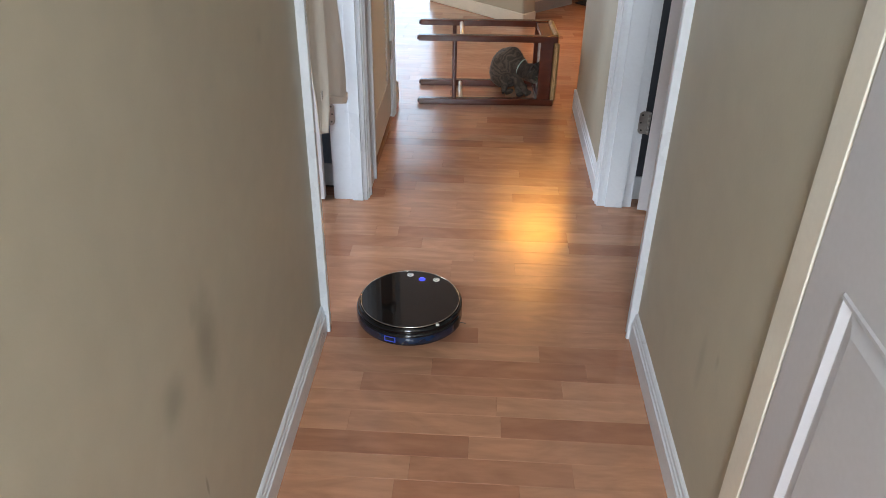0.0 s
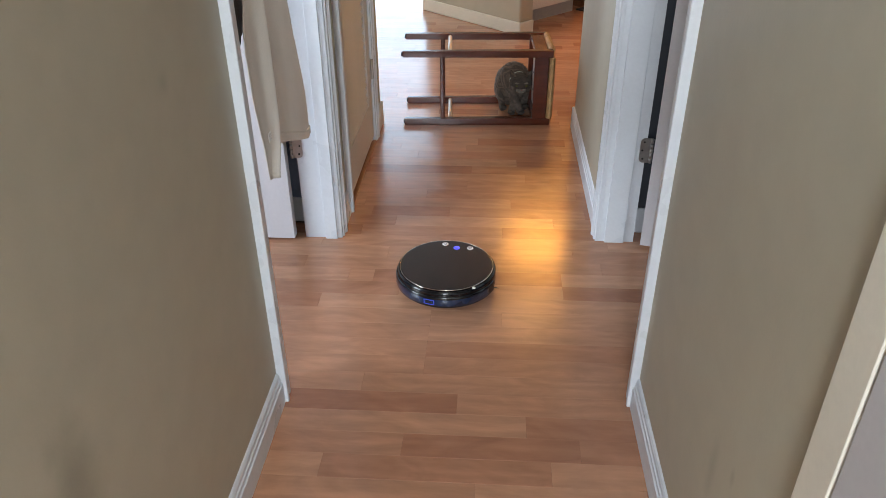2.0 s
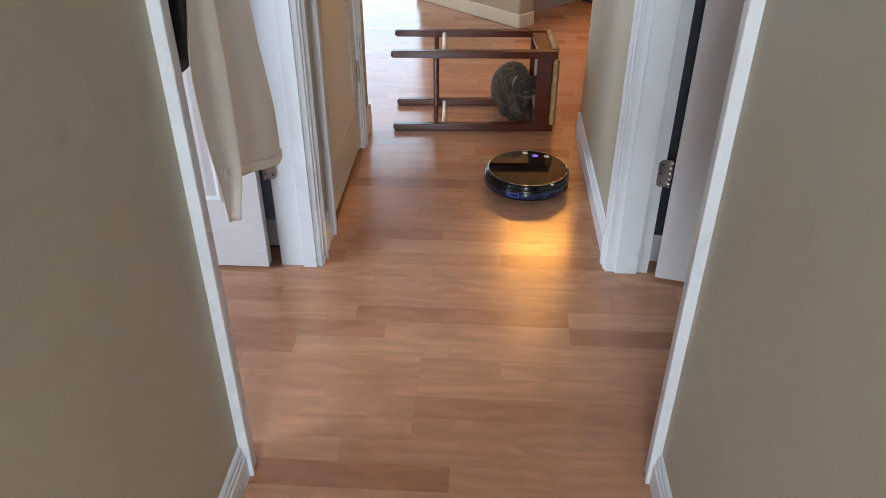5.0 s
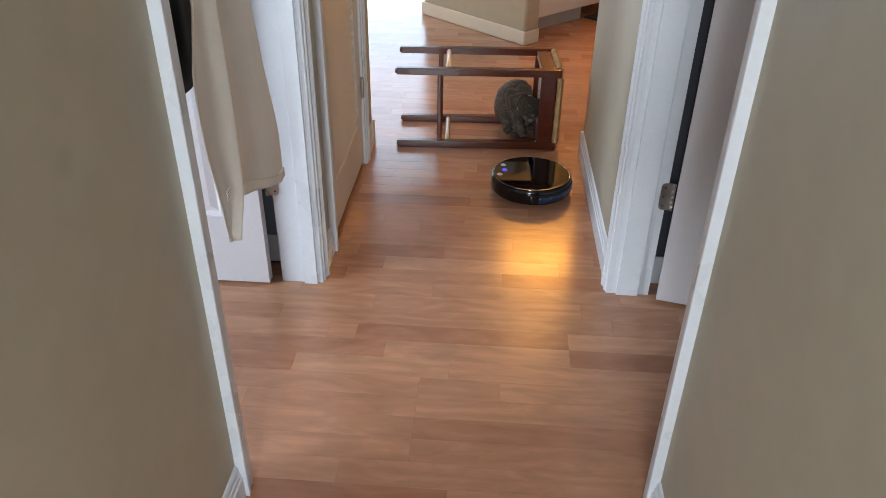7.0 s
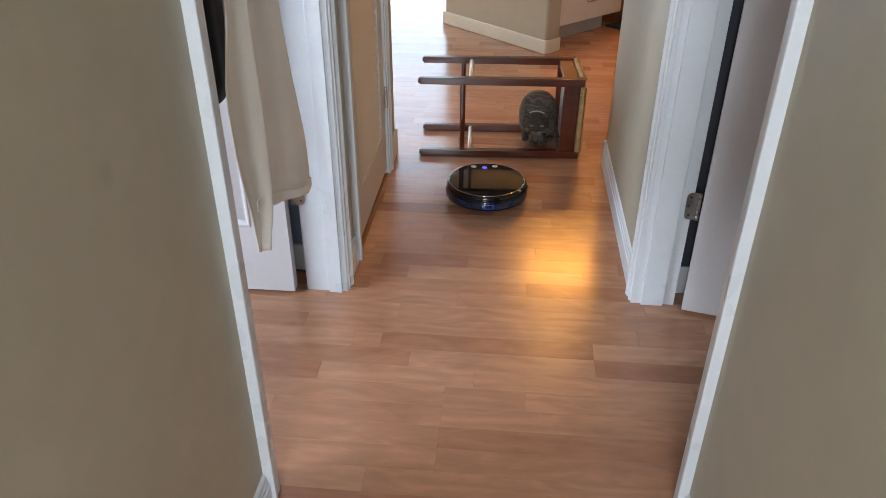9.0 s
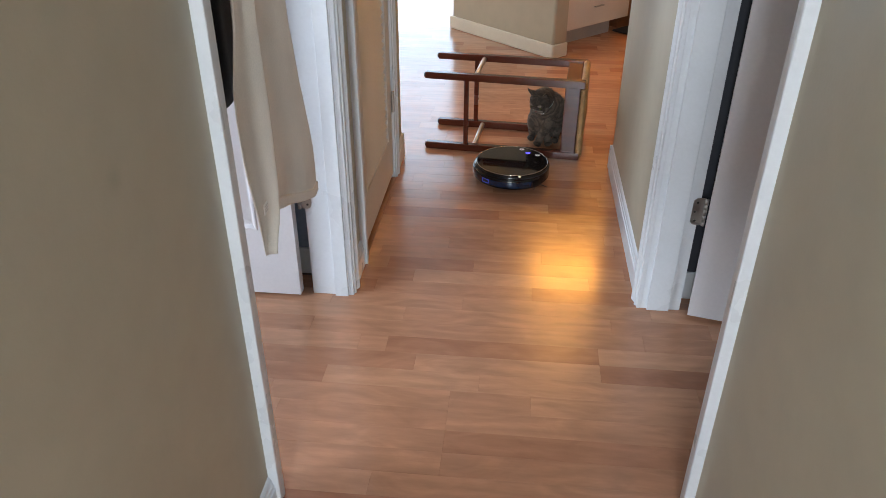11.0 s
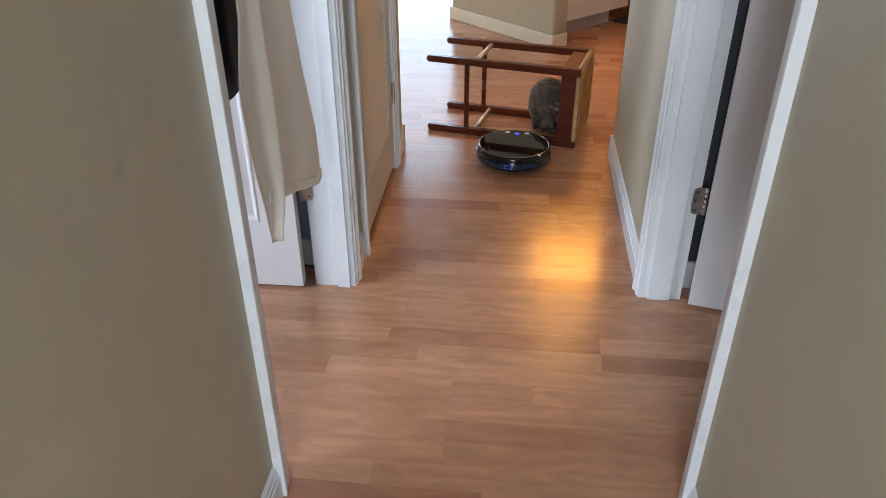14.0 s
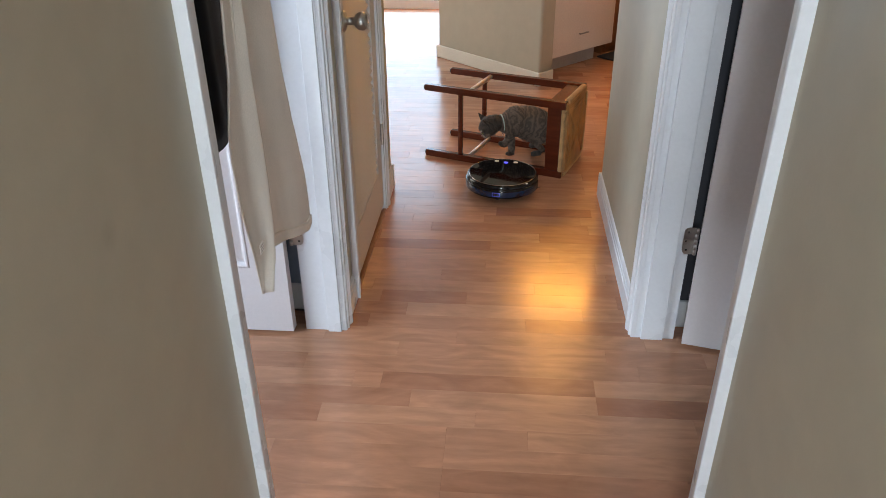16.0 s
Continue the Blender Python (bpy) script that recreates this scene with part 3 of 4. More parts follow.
boxes("toe_kick", [(0.66, 1.5, -0.60, -0.10, 0.0, 0.05)], BROWN_CAB, bc)
rug = boxes("floor_mat", [(0.56, 1.35, -0.06, 0.44, 0.001, 0.012)], MAT_BLACK, bevel=0.003)
rug.matrix_world = CB
tagged(rug, "black rubber kitchen mat lying on the floor", "mat")


def ceiling_lamp(x, y, w, d, material):
    """A flat box fixture with a glowing cover."""
    root = new("ceiling_lamp")
    root.location = (x, y, CZ)
    tagged(root, "flat ceiling lamp box with a warm glowing cover", "lamp", "kitchen lamps")
    boxes("frame", [(-w / 2 - 0.02, w / 2 + 0.02, -d / 2 - 0.02, d / 2 + 0.02, -0.04, -0.001)], TRIM, root, bevel=0.004)
    bm = bmesh.new()
    vs = box(bm, -w / 2, w / 2, -d / 2, d / 2, -0.10, -0.0405)
    for v in vs:
        if v.co.z < -0.08:
            v.co.x *= 0.9
            v.co.y *= 0.9
    part("cover", bm, material, root, "glowing warm acrylic cover", bevel=0.02, seg=3)


ceiling_lamp(0.66, 6.55, 0.86, 0.36, LAMP)
ceiling_lamp(0.45, 5.44, 0.34, 0.34, LAMP_DIM)
# Unseen third fixture, added to put warm light on the floor round the stool.
ceiling_lamp(1.75, 4.75, 0.7, 0.7, LAMP_FILL)


# ---- cloth in the blue room's doorway ----
def hanging_cloth(name, material, ymin, ymax, x0, top, bottom, fold, nx=56, nz=70, th=0.004, phase=0.0, waves=9.5):
    """A hung cloth in the plane of the doorway. ymin, ymax: its edges by height; top, bottom: its ends by place across."""
    verts, faces = [], []
    for j in range(nz + 1):
        v = j / nz
        for i in range(nx + 1):
            u = i / nx
            zt, zb = top(u), bottom(u)
            z = zt + (zb - zt) * v
            y = ymin(z) + (ymax(z) - ymin(z)) * u
            h = min(1.0, max(0.0, (1.985 - z) / 1.4))
            amp = fold * (0.35 + 0.65 * h)
            x = x0 + amp * (math.sin(u * waves + phase + 0.8 * h) + 0.4 * math.sin(u * waves * 2.2 + 2 * h + phase)) + 0.006 * math.sin(h * 5 + u * 3)
            x += 0.0035 * noise.noise(Vector((0, y * 9, z * 3.5))) + 0.0012 * noise.noise(Vector((3, y * 30, z * 14)))
            verts.append((x, y, z))
    for j in range(nz):
        for i in range(nx):
            a = j * (nx + 1) + i
            faces.append((a, a + 1, a + nx + 2, a + nx + 1))
    me = bpy.data.meshes.new(name)
    me.from_pydata(verts, [], faces)
    me.materials.append(material)
    me.shade_smooth()
    ob = new(name, me)
    s = ob.modifiers.new("thickness", 'SOLIDIFY')
    s.thickness = th
    return ob


def lin(z, pts):
    for (z0, v0), (z1, v1) in zip(pts, pts[1:]):
        if z0 <= z <= z1:
            return v0 + (v1 - v0) * (z - z0) / (z1 - z0)
    return pts[0][1] if z < pts[0][0] else pts[-1][1]


TOP = 1.985
towel = new("hanging_towel")
tagged(towel, "beige linen towel hanging in folds in the doorway", "towel")


def fold_line(z):
    return lin(z, [(0.563, 1.9265), (0.60, 1.944), (0.625, 1.972), (0.685, 1.992), (0.84, 1.995), (1.03, 2.0), (2.0, 2.06)])


def right_edge(z):
    return lin(z, [(0.51, 2.318), (0.52, 2.326), (0.656, 2.320), (0.829, 2.263), (0.973, 2.236), (2.0, 2.17)])


def back_hem(u):
    return lin(u, [(0, 0.636), (0.3, 0.612), (0.6, 0.572), (0.92, 0.521), (1.0, 0.524)])


back = hanging_cloth("back_fold", TOWEL, lambda z: fold_line(z) - 0.035, right_edge, -0.506, lambda u: TOP, back_hem, 0.006, phase=0.6, waves=7.0)
back.parent = towel
hem = hanging_cloth("hem", TOWEL, lambda z: fold_line(z) - 0.030, lambda z: right_edge(z) + 0.0005, -0.5045, lambda u: back_hem(u) + 0.024, lambda u: back_hem(u) - 0.001,
                    0.006, 40, 4, 0.0065, phase=0.6, waves=7.0)
hem.parent = back
front = hanging_cloth("front_fold", TOWEL, lambda z: lin(z, [(0.563, 1.924), (0.667, 1.904), (0.81, 1.866), (0.898, 1.854), (0.948, 1.856), (1.058, 1.896), (2.0, 1.99)]),
                      fold_line, -0.494, lambda u: TOP, lambda u: 0.563 + 0.004 * u, 0.006, 36, 80, phase=2.2, waves=5.0)
front.parent = towel
care = boxes("label", [(-0.4860, -0.4845, 1.905, 1.928, 0.672, 0.694)], SILVER, towel, "small pale care label")
for k in range(3):
    boxes("bar", [(-0.4845, -0.4838, 1.907, 1.926, 0.676 + k * 0.006, 0.678 + k * 0.006)], TOE, care)
shirt = hanging_cloth("black_garment", BLACK_CLOTH, lambda z: lin(z, [(0.85, 1.832), (1.1, 1.812), (2.0, 1.90)]),
                      lambda z: lin(z, [(0.8, 2.10), (1.1, 2.12), (2.0, 2.12)]), -0.56, lambda u: TOP,
                      lambda u: lin(u, [(0, 0.89), (0.3, 0.865), (1, 0.92)]), 0.010, 30, 40, phase=1.5)
tagged(shirt, "black garment hanging behind the towel", "garment")
bar = new("hook_bar")
tagged(bar, "steel hook bar fixed across the head of the door frame", "rail")
bm = bmesh.new()
tube(bm, [(-0.530, YL0 + 0.005, 1.995), (-0.530, YL1 - 0.005, 1.995)], [0.009, 0.009], 14)
part("rod", bm, STEEL, bar, smooth=True)
for y in (1.97, 2.10):
    bm = bmesh.new()
    tube(bm, [(-0.530, y, 1.995), (-0.518, y, 1.985), (-0.512, y, 1.975), (-0.505, y, 1.985)], [0.003] * 4, 8)
    part("hook", bm, STEEL, bar, smooth=True)


# ---- robot vacuum ----
def robot_vacuum():
    root = new("robot_vacuum")
    tagged(root, "round black robot vacuum with a glossy top and blue lit button", "robot vacuum")
    bm = bmesh.new()
    lathe(bm, [(0, 0.012), (0.135, 0.012), (0.152, 0.015), (0.1605, 0.024), (0.1605, 0.056), (0.160, 0.064), (0.156, 0.069), (0.1525, 0.0705), (0.1525, 0.0695), (0.150, 0.069), (0.14, 0.069), (0, 0.069)], 72)
    part("body", bm, BLACK_GLOSS, root, smooth=True)
    bm = bmesh.new()
    lathe(bm, [(0.1612, 0.019), (0.1645, 0.022), (0.1655, 0.030), (0.1655, 0.050), (0.1640, 0.055), (0.1612, 0.056)], 48, 185, 355)
    bump = part("bumper", bm, BLACK_GLOSS, root, "glossy black bumper with a blue sensor window", smooth=True)
    # Sensor window, widened so its blue also paints the daylight reflected by the bumper.
    bm = bmesh.new()
    lathe(bm, [(0.1656, 0.026), (0.1663, 0.028), (0.1663, 0.046), (0.1656, 0.048)], 44, 198, 342)
    part("sensor_window", bm, BLUE_WINDOW_SHEEN, bump, "dark blue sensor window, stretched to paint blue daylight on the bumper", smooth=True)
    bm = bmesh.new()
    for a0, a1, z0, z1 in ((263, 275, 0.044, 0.0462), (263, 275, 0.030, 0.0322), (263, 264, 0.030, 0.0462), (274, 275, 0.030, 0.0462)):
        lathe(bm, [(0.1660, z0), (0.1668, z0), (0.1668, z1), (0.1660, z1)], 6, a0, a1)
    part("sensor_rim", bm, BLUE_DIM, bump, "faintly blue lit sensor rim")
    bm = bmesh.new()
    lathe(bm, [(0, 0.0715), (0.1485, 0.0715), (0.1500, 0.0720), (0.1500, 0.0726), (0.1494, 0.0731), (0.1484, 0.0733), (0.1470, 0.0733), (0.08, 0.0733), (0, 0.0733)], 72)
    part("top_plate", bm, GLASS_TOP, root, "glossy black top plate", smooth=True)
    bm = bmesh.new()
    lathe(bm, [(0.1500, 0.0700), (0.1525, 0.0722), (0.1518, 0.0738), (0.1503, 0.0735), (0.1500, 0.0700)], 72)
    part("trim_ring", bm, CHROME, root, "thin bright trim ring", smooth=True)
    for x, y, mt, lb in ((0, 0.108, BLUE_GLOW, "blue glowing power button"), (-0.044, 0.120, SILVER, "silver printed button"), (0.044, 0.120, SILVER, "silver printed button")):
        bm = bmesh.new()
        lathe(bm, [(0, 0.0742), (0.0090, 0.0742), (0.0105, 0.0738), (0.0108, 0.0732)], 28)
        bt = part("button", bm, mt, root, lb, smooth=True, m=pose(x, y, 0))
        bm = bmesh.new()
        lathe(bm, [(0.0040, 0.0743), (0.0052, 0.0746), (0.0064, 0.0743)], 20, 30, 330)
        part("icon", bm, BLACK_MATT, bt)
    bm = bmesh.new()
    lathe(bm, [(0, 0.0715), (0.005, 0.0712), (0.0055, 0.069)], 16)
    part("indicator", bm, SILVER, root, "small white indicator", smooth=True, m=pose(0.122, -0.098, 0))
    for a in (-62, 10, 100, 200):
        bm = bmesh.new()
        tube(bm, [(0, 0, 0.006), (0.028, 0.004, 0.004), (0.055, 0.003, 0.0025)], [0.0018, 0.0016, 0.0012], 6)
        part("side_brush", bm, BLACK_MATT, root, "black bristle arm", m=pose(0.118, 0.018, 0, 0, 0, a))
    for x in (-0.11, 0.11):
        bm = bmesh.new()
        lathe(bm, [(0, -0.01), (0.027, -0.01), (0.030, -0.006), (0.030, 0.006), (0.027, 0.01), (0, 0.01)], 28)
        part("wheel", bm, BLACK_MATT, root, smooth=True, m=pose(x, 0, 0.030, 0, 90))
    bm = bmesh.new()
    lathe(bm, [(0, 0), (0.010, 0.001), (0.013, 0.006), (0.010, 0.012), (0, 0.013)], 18)
    part("caster", bm, BLACK_MATT, root, smooth=True, m=pose(0, -0.12, 0.0))
    return root


vacuum = robot_vacuum()
for ob in vacuum.children:
    ob.scale.z *= 1.1
    ob.location.z *= 1.1


# ---- toppled stool ----
SL, SW, SH = 0.705, 0.332, 0.366


def toppled_stool():
    """Lies on one side: feet at x = 0, seat at x = SL, y to the far side."""
    root = new("counter_stool")
    tagged(root, "dark cherry counter stool with rush seat, toppled on its side", "stool")
    w = 0.034
    for y0 in (0, SW - w):
        for z0 in (0, SH - w):
            bm = bmesh.new()
            vs = box(bm, 0, SL, y0, y0 + w, z0, z0 + w)
            for v in vs:                         # feet taper a little
                if v.co.x < 0.01:
                    cy, cz = y0 + w / 2, z0 + w / 2
                    v.co.y = cy + (v.co.y - cy) * 0.86
                    v.co.z = (cz + (v.co.z - cz) * 0.86) if z0 else v.co.z * 0.93
            leg = part("leg", bm, CHERRY, root, bevel=0.003)
            bm = bmesh.new()
            lathe(bm, [(0, -0.006), (0.010, -0.006), (0.0115, -0.004), (0.0115, 0.001)], 18)
            part("glide", bm, BLACK_MATT, leg, "black foot glide", smooth=True, m=pose(0.0, y0 + w / 2, z0 + w / 2 - 0.001, 0, 90))
    for y in (w / 2, SW - w / 2):                # upright stretchers
        boxes("stretcher", [(0.175, 0.196, y - 0.010, y + 0.010, w - 0.002, SH - w + 0.002)], CHERRY, root, bevel=0.004)
    for z in (w * 0.55, SH - w * 0.55):          # round stretchers
        bm = bmesh.new()
        tube(bm, [(0.222, w - 0.004, z), (0.222, SW / 2, z), (0.222, SW - w + 0.004, z)], [0.0105, 0.0105, 0.0105], 16)
        part("stretcher", bm, ROD, root, "round satin metal foot rail", smooth=True)
    a0, a1 = SL - 0.084, SL - 0.020              # aprons
    for y in (0.006, SW - 0.026):
        boxes("apron", [(a0, a1, y, y + 0.020, w - 0.002, SH - w + 0.002)], CHERRY, root, bevel=0.002)
    for z in (0.006, SH - 0.026):
        boxes("apron", [(a0, a1, w - 0.002, SW - w + 0.002, z, z + 0.020)], CHERRY, root, bevel=0.002)
    boxes("seat_board", [(SL - 0.012, SL - 0.004, 0.03, SW - 0.03, 0.03, SH - 0.03)], RUSH, root, "rush covered seat board")
    # Board added inside the aprons to carry the painted reflection.
    under = boxes("seat_underside", [(a0 + 0.022, a0 + 0.030, 0.022, SW - 0.022, 0.022, SH - 0.022)], UNDER_SHEEN, root, "board under the seat, coloured pale for the window light it reflects")
    for z in (0.09, 0.18, 0.27):
        for y in (0.12, 0.26):
            bm = bmesh.new()
            lathe(bm, [(0, 0.002), (0.004, 0.0015), (0.0055, 0)], 12)
            part("screw", bm, DARKMETAL, under, smooth=True, m=pose(a0 + 0.022, y, z, 0, -90))
    # woven top: four fans of cords that meet at the centre
    bm = bmesh.new()
    cy, cz = SW / 2, SH / 2
    n = 17
    for k in range(n):
        s = (k + 0.5) / n
        hy, hz = (SW / 2 - 0.006) * s, (SH / 2 - 0.006) * s
        lift = SL + 0.003 + 0.008 * (1 - s) + random.uniform(-0.0012, 0.0012)
        r = 0.0060
        c = [(-hy, -hz), (hy, -hz), (hy, hz), (-hy, hz)]
        for i in range(4):
            p, q = c[i], c[(i + 1) % 4]
            pts = [(lift - 0.004, cy + p[0], cz + p[1]),
                   (lift + random.uniform(0, 0.002), cy + p[0] * 0.6 + q[0] * 0.4, cz + p[1] * 0.6 + q[1] * 0.4),
                   (lift + random.uniform(0, 0.002), cy + p[0] * 0.3 + q[0] * 0.7, cz + p[1] * 0.3 + q[1] * 0.7),
                   (lift - 0.004, cy + q[0], cz + q[1])]
            tube(bm, pts, [r] * 4, 6)
    tagged(part("rush_weave", bm, RUSH, root, "golden woven rush seat", smooth=True), kind="stuff")
    # cords wrapped round the four seat rails
    bm = bmesh.new()
    for e in range(4):
        span_ = SH - 2 * w - 0.002 if e < 2 else SW - 2 * w - 0.002
        m_ = 29
        for k in range(m_):
            o = w + 0.001 + span_ * (k + 0.5) / m_
            rr = 0.0064 + random.uniform(-0.0005, 0.0005)
            xa, xb = SL - 0.013, SL + 0.004
            out = (-0.003, SW + 0.001, 0.0065, SH + 0.001)[e]
            way = 1 if e in (0, 2) else -1
            ring = [(xa, 0.014), (xa + 0.001, 0.004), (xa + 0.006, 0.0), (xb - 0.005, 0.0), (xb, 0.003), (xb + 0.003, 0.014)]
            pts = [(x, out + way * d, o) if e < 2 else (x, o, out + way * d) for x, d in ring]
            tube(bm, pts, [rr] * 6, 6)
    tagged(part("rush_wrap", bm, RUSH_PALE, root, "pale rush cords wrapped over the seat rail", smooth=True), kind="stuff")
    return root


stool = toppled_stool()


# ---- cat ----
CAT0 = Vector((0.16, 3.88, 0.0))
cat = new("cat")
cat.location = CAT0
tagged(cat, "grey tabby kitten with a pale mint collar, inside the toppled stool", "cat")


HAIR = random.Random(5)


def furry(bm, amount=0.0022, scale=70, hairs=1500, length=0.0085, lay=(-1, 0, -0.4)):
    """Uneven skin under a coat of short hairs that lie back."""
    for v in bm.verts:
        v.co += v.co.normalized() * noise.noise(v.co * scale) * amount
    bmesh.ops.recalc_face_normals(bm, faces=bm.faces)
    bm.normal_update()
    spots = [(f.calc_center_median(), f.normal.copy(), f.calc_area(), [v.co.copy() for v in f.verts]) for f in bm.faces]
    total = sum(s[2] for s in spots)
    lay = Vector(lay).normalized()
    for c, nrm, area, cs in spots:
        for _ in range(int(hairs * area / total + HAIR.random())):
            w = [HAIR.random() for _ in cs]
            p = sum((q * a for q, a in zip(cs, w)), Vector()) / sum(w)
            flat = (lay - nrm * lay.dot(nrm))
            d = (nrm * 0.45 + flat * 0.9 + Vector((HAIR.uniform(-.3, .3), HAIR.uniform(-.3, .3), HAIR.uniform(-.3, .3)))).normalized()
            side = d.cross(nrm).normalized() * 0.0008
            ln = length * HAIR.uniform(0.6, 1.2)
            a, b, t = bm.verts.new(p - side - nrm * 0.001), bm.verts.new(p + side - nrm * 0.001), bm.verts.new(p + d * ln)
            bm.faces.new((a, b, t))
    return bm


def cat_parts():
    out = {}
    bm = bmesh.new()
    tube(bm, [(-0.052, 0, 0), (-0.040, 0, 0), (-0.015, 0, 0), (0.02, 0, 0.0), (0.07, 0, 0.0), (0.11, 0, 0), (0.145, 0, 0), (0.160, 0, 0)],
         [0.014, 0.042, 0.066, 0.076, 0.076, 0.070, 0.052, 0.020], 26)
    out["hindquarters"] = part("hindquarters", furry(bm, hairs=3000), FUR, cat, smooth=True)
    bm = bmesh.new()
    tube(bm, [(-0.050, 0, 0), (-0.035, 0, 0), (-0.005, 0, 0), (0.02, 0, -0.004), (0.045, 0, -0.006), (0.068, 0, -0.003), (0.088, 0, 0), (0.108, 0, 0)],
         [0.016, 0.046, 0.064, 0.067, 0.061, 0.048, 0.037, 0.028], 26)
    out["forequarters"] = part("forequarters", furry(bm, hairs=2600), FUR, cat, smooth=True)
    bm = bmesh.new()
    lathe(bm, [(0.0375, -0.0030), (0.0392, -0.0024), (0.0392, 0.0024), (0.0375, 0.0030), (0.0375, -0.0030)], 36)
    col = part("collar", bm, COLLAR, out["forequarters"], "pale mint collar", smooth=True, m=pose(0.086, 0, 0.001, 0, 90))
    bm = bmesh.new()
    lathe(bm, [(0, -0.001), (0.009, -0.001), (0.0095, 0), (0.009, 0.001), (0, 0.001)], 20)
    part("tag", bm, TAG, out["forequarters"], "round steel tag", smooth=True, m=pose(0.088, 0, -0.046, 0, 90))
    bm = bmesh.new()
    ball(bm, (0, 0, 0), (0.045, 0.044, 0.039), 3)
    ball(bm, (-0.026, 0, -0.010), (0.034, 0.035, 0.035), 3)
    out["head"] = part("head", furry(bm, 0.0015, hairs=1800, length=0.006), FUR_DARK, cat, "dark striped head", smooth=True)
    bm = bmesh.new()
    ball(bm, (0.036, 0.008, -0.014), (0.014, 0.013, 0.011), 2)
    ball(bm, (0.036, -0.008, -0.014), (0.014, 0.013, 0.011), 2)
    ball(bm, (0.030, 0, -0.022), (0.015, 0.013, 0.009), 2)
    part("muzzle", bm, FUR_PALE, out["head"], "pale muzzle", smooth=True)
    bm = bmesh.new()
    ball(bm, (0.049, 0, -0.007), (0.0035, 0.0045, 0.0035), 2)
    part("nose", bm, NOSE, out["head"], smooth=True)
    for s in (1, -1):
        bm = bmesh.new()
        base = [(0.012, s * 0.008, 0.031), (-0.004, s * 0.041, 0.010), (-0.018, s * 0.020, 0.028)]
        tip = (-0.004, s * 0.044, 0.060)
        vs = [bm.verts.new(v) for v in base]
        mid = [bm.verts.new(Vector(v) * 0.45 + Vector(tip) * 0.55 + Vector((0.002, s * 0.003, 0))) for v in base]
        tp = bm.verts.new(tip)
        for k in range(3):
            bm.faces.new((vs[k], vs[(k + 1) % 3], mid[(k + 1) % 3], mid[k]))
            bm.faces.new((mid[k], mid[(k + 1) % 3], tp))
        bm.faces.new(vs[::-1])
        ear = part("ear", bm, FUR_DARK, out["head"], bevel=0.002)
        bm = bmesh.new()
        a, b, c = Vector(base[0]), Vector(base[1]), Vector(tip)
        nrm = (b - a).cross(c - a).normalized()
        nrm = nrm if nrm.x > 0 else -nrm
        mid_ = (a + b + c) / 3
        tri = [mid_ + (q - mid_) * 0.66 for q in (a, b, c)]
        lo = [bm.verts.new(q + nrm * 0.000) for q in tri]
        hi = [bm.verts.new(q + nrm * 0.0045) for q in tri]
        bm.faces.new(hi)
        bm.faces.new(lo[::-1])
        for k in range(3):
            bm.faces.new((lo[k], lo[(k + 1) % 3], hi[(k + 1) % 3], hi[k]))
        bmesh.ops.recalc_face_normals(bm, faces=bm.faces)
        part("ear_lining", bm, FUR, ear, "grey inside of the ear")
        bm = bmesh.new()
        ball(bm, (0.024, s * 0.029, -0.010), (0.017, 0.012, 0.011), 2)
        part("cheek", bm, FUR, out["head"], "grey striped cheek", smooth=True)
        bm = bmesh.new()
        ball(bm, (0.0355, s * 0.018, 0.0165), (0.006, 0.009, 0.003), 2)
        part("brow", bm, FUR_PALE, out["head"], "pale brow mark", smooth=True)
        bm = bmesh.new()
        ball(bm, (0.0365, s * 0.0180, 0.005), (0.0062, 0.0068, 0.0055), 2)
        part("eye", bm, EYE_MAT, out["head"], smooth=True)
    for nm, s in (("fl", 1), ("fr", -1)):
        bm = bmesh.new()
        tube(bm, [(0, 0, 0.022), (0, 0, 0.012), (0, 0, -0.02), (0.002, 0, -0.07), (0, 0, -0.12), (0.004, 0, -0.145)],
             [0.010, 0.022, 0.025, 0.021, 0.0155, 0.0145], 14)
        ob = part("foreleg", furry(bm, 0.0012, hairs=900, length=0.006, lay=(0, 0, -1)), FUR, cat, smooth=True)
        bm = bmesh.new()
        ball(bm, (0.010, 0, -0.150), (0.021, 0.016, 0.012), 2)
        part("paw", bm, FUR_DARK, ob, "dark paw", smooth=True)
        out[nm] = ob
    for nm, s in (("hl", 1), ("hr", -1)):
        bm = bmesh.new()
        ball(bm, (0.018, 0, -0.022), (0.048, 0.026, 0.046), 3)
        tube(bm, [(0.035, 0, -0.040), (0.015, 0, -0.075), (-0.006, 0, -0.098)], [0.024, 0.016, 0.012], 12)
        ob = part("hind_leg", furry(bm, 0.0012, hairs=900, length=0.006, lay=(0, 0, -1)), FUR, cat, smooth=True)
        bm = bmesh.new()
        tube(bm, [(-0.012, 0, -0.100), (0.01, 0, -0.112), (0.035, 0, -0.117), (0.046, 0, -0.117)], [0.010, 0.013, 0.014, 0.008], 12)
        part("paw", bm, FUR_DARK, ob, "dark hind paw", smooth=True)
        out[nm] = ob
    bm = bmesh.new()
    tube(bm, [(0.02, 0, 0.01), (-0.03, 0.01, 0.0), (-0.07, 0.03, -0.005), (-0.10, 0.07, -0.006), (-0.10, 0.12, -0.006), (-0.08, 0.15, -0.006)],
         [0.014, 0.014, 0.013, 0.012, 0.011, 0.005], 12)
    out["tail"] = part("tail", bm, FUR_DARK, cat, "dark ringed tail", smooth=True)
    return out


CAT = cat_parts()
CAT["head"].scale = (1.20, 1.22, 1.20)
CAT["hindquarters"].scale = (1.0, 1.16, 1.12)
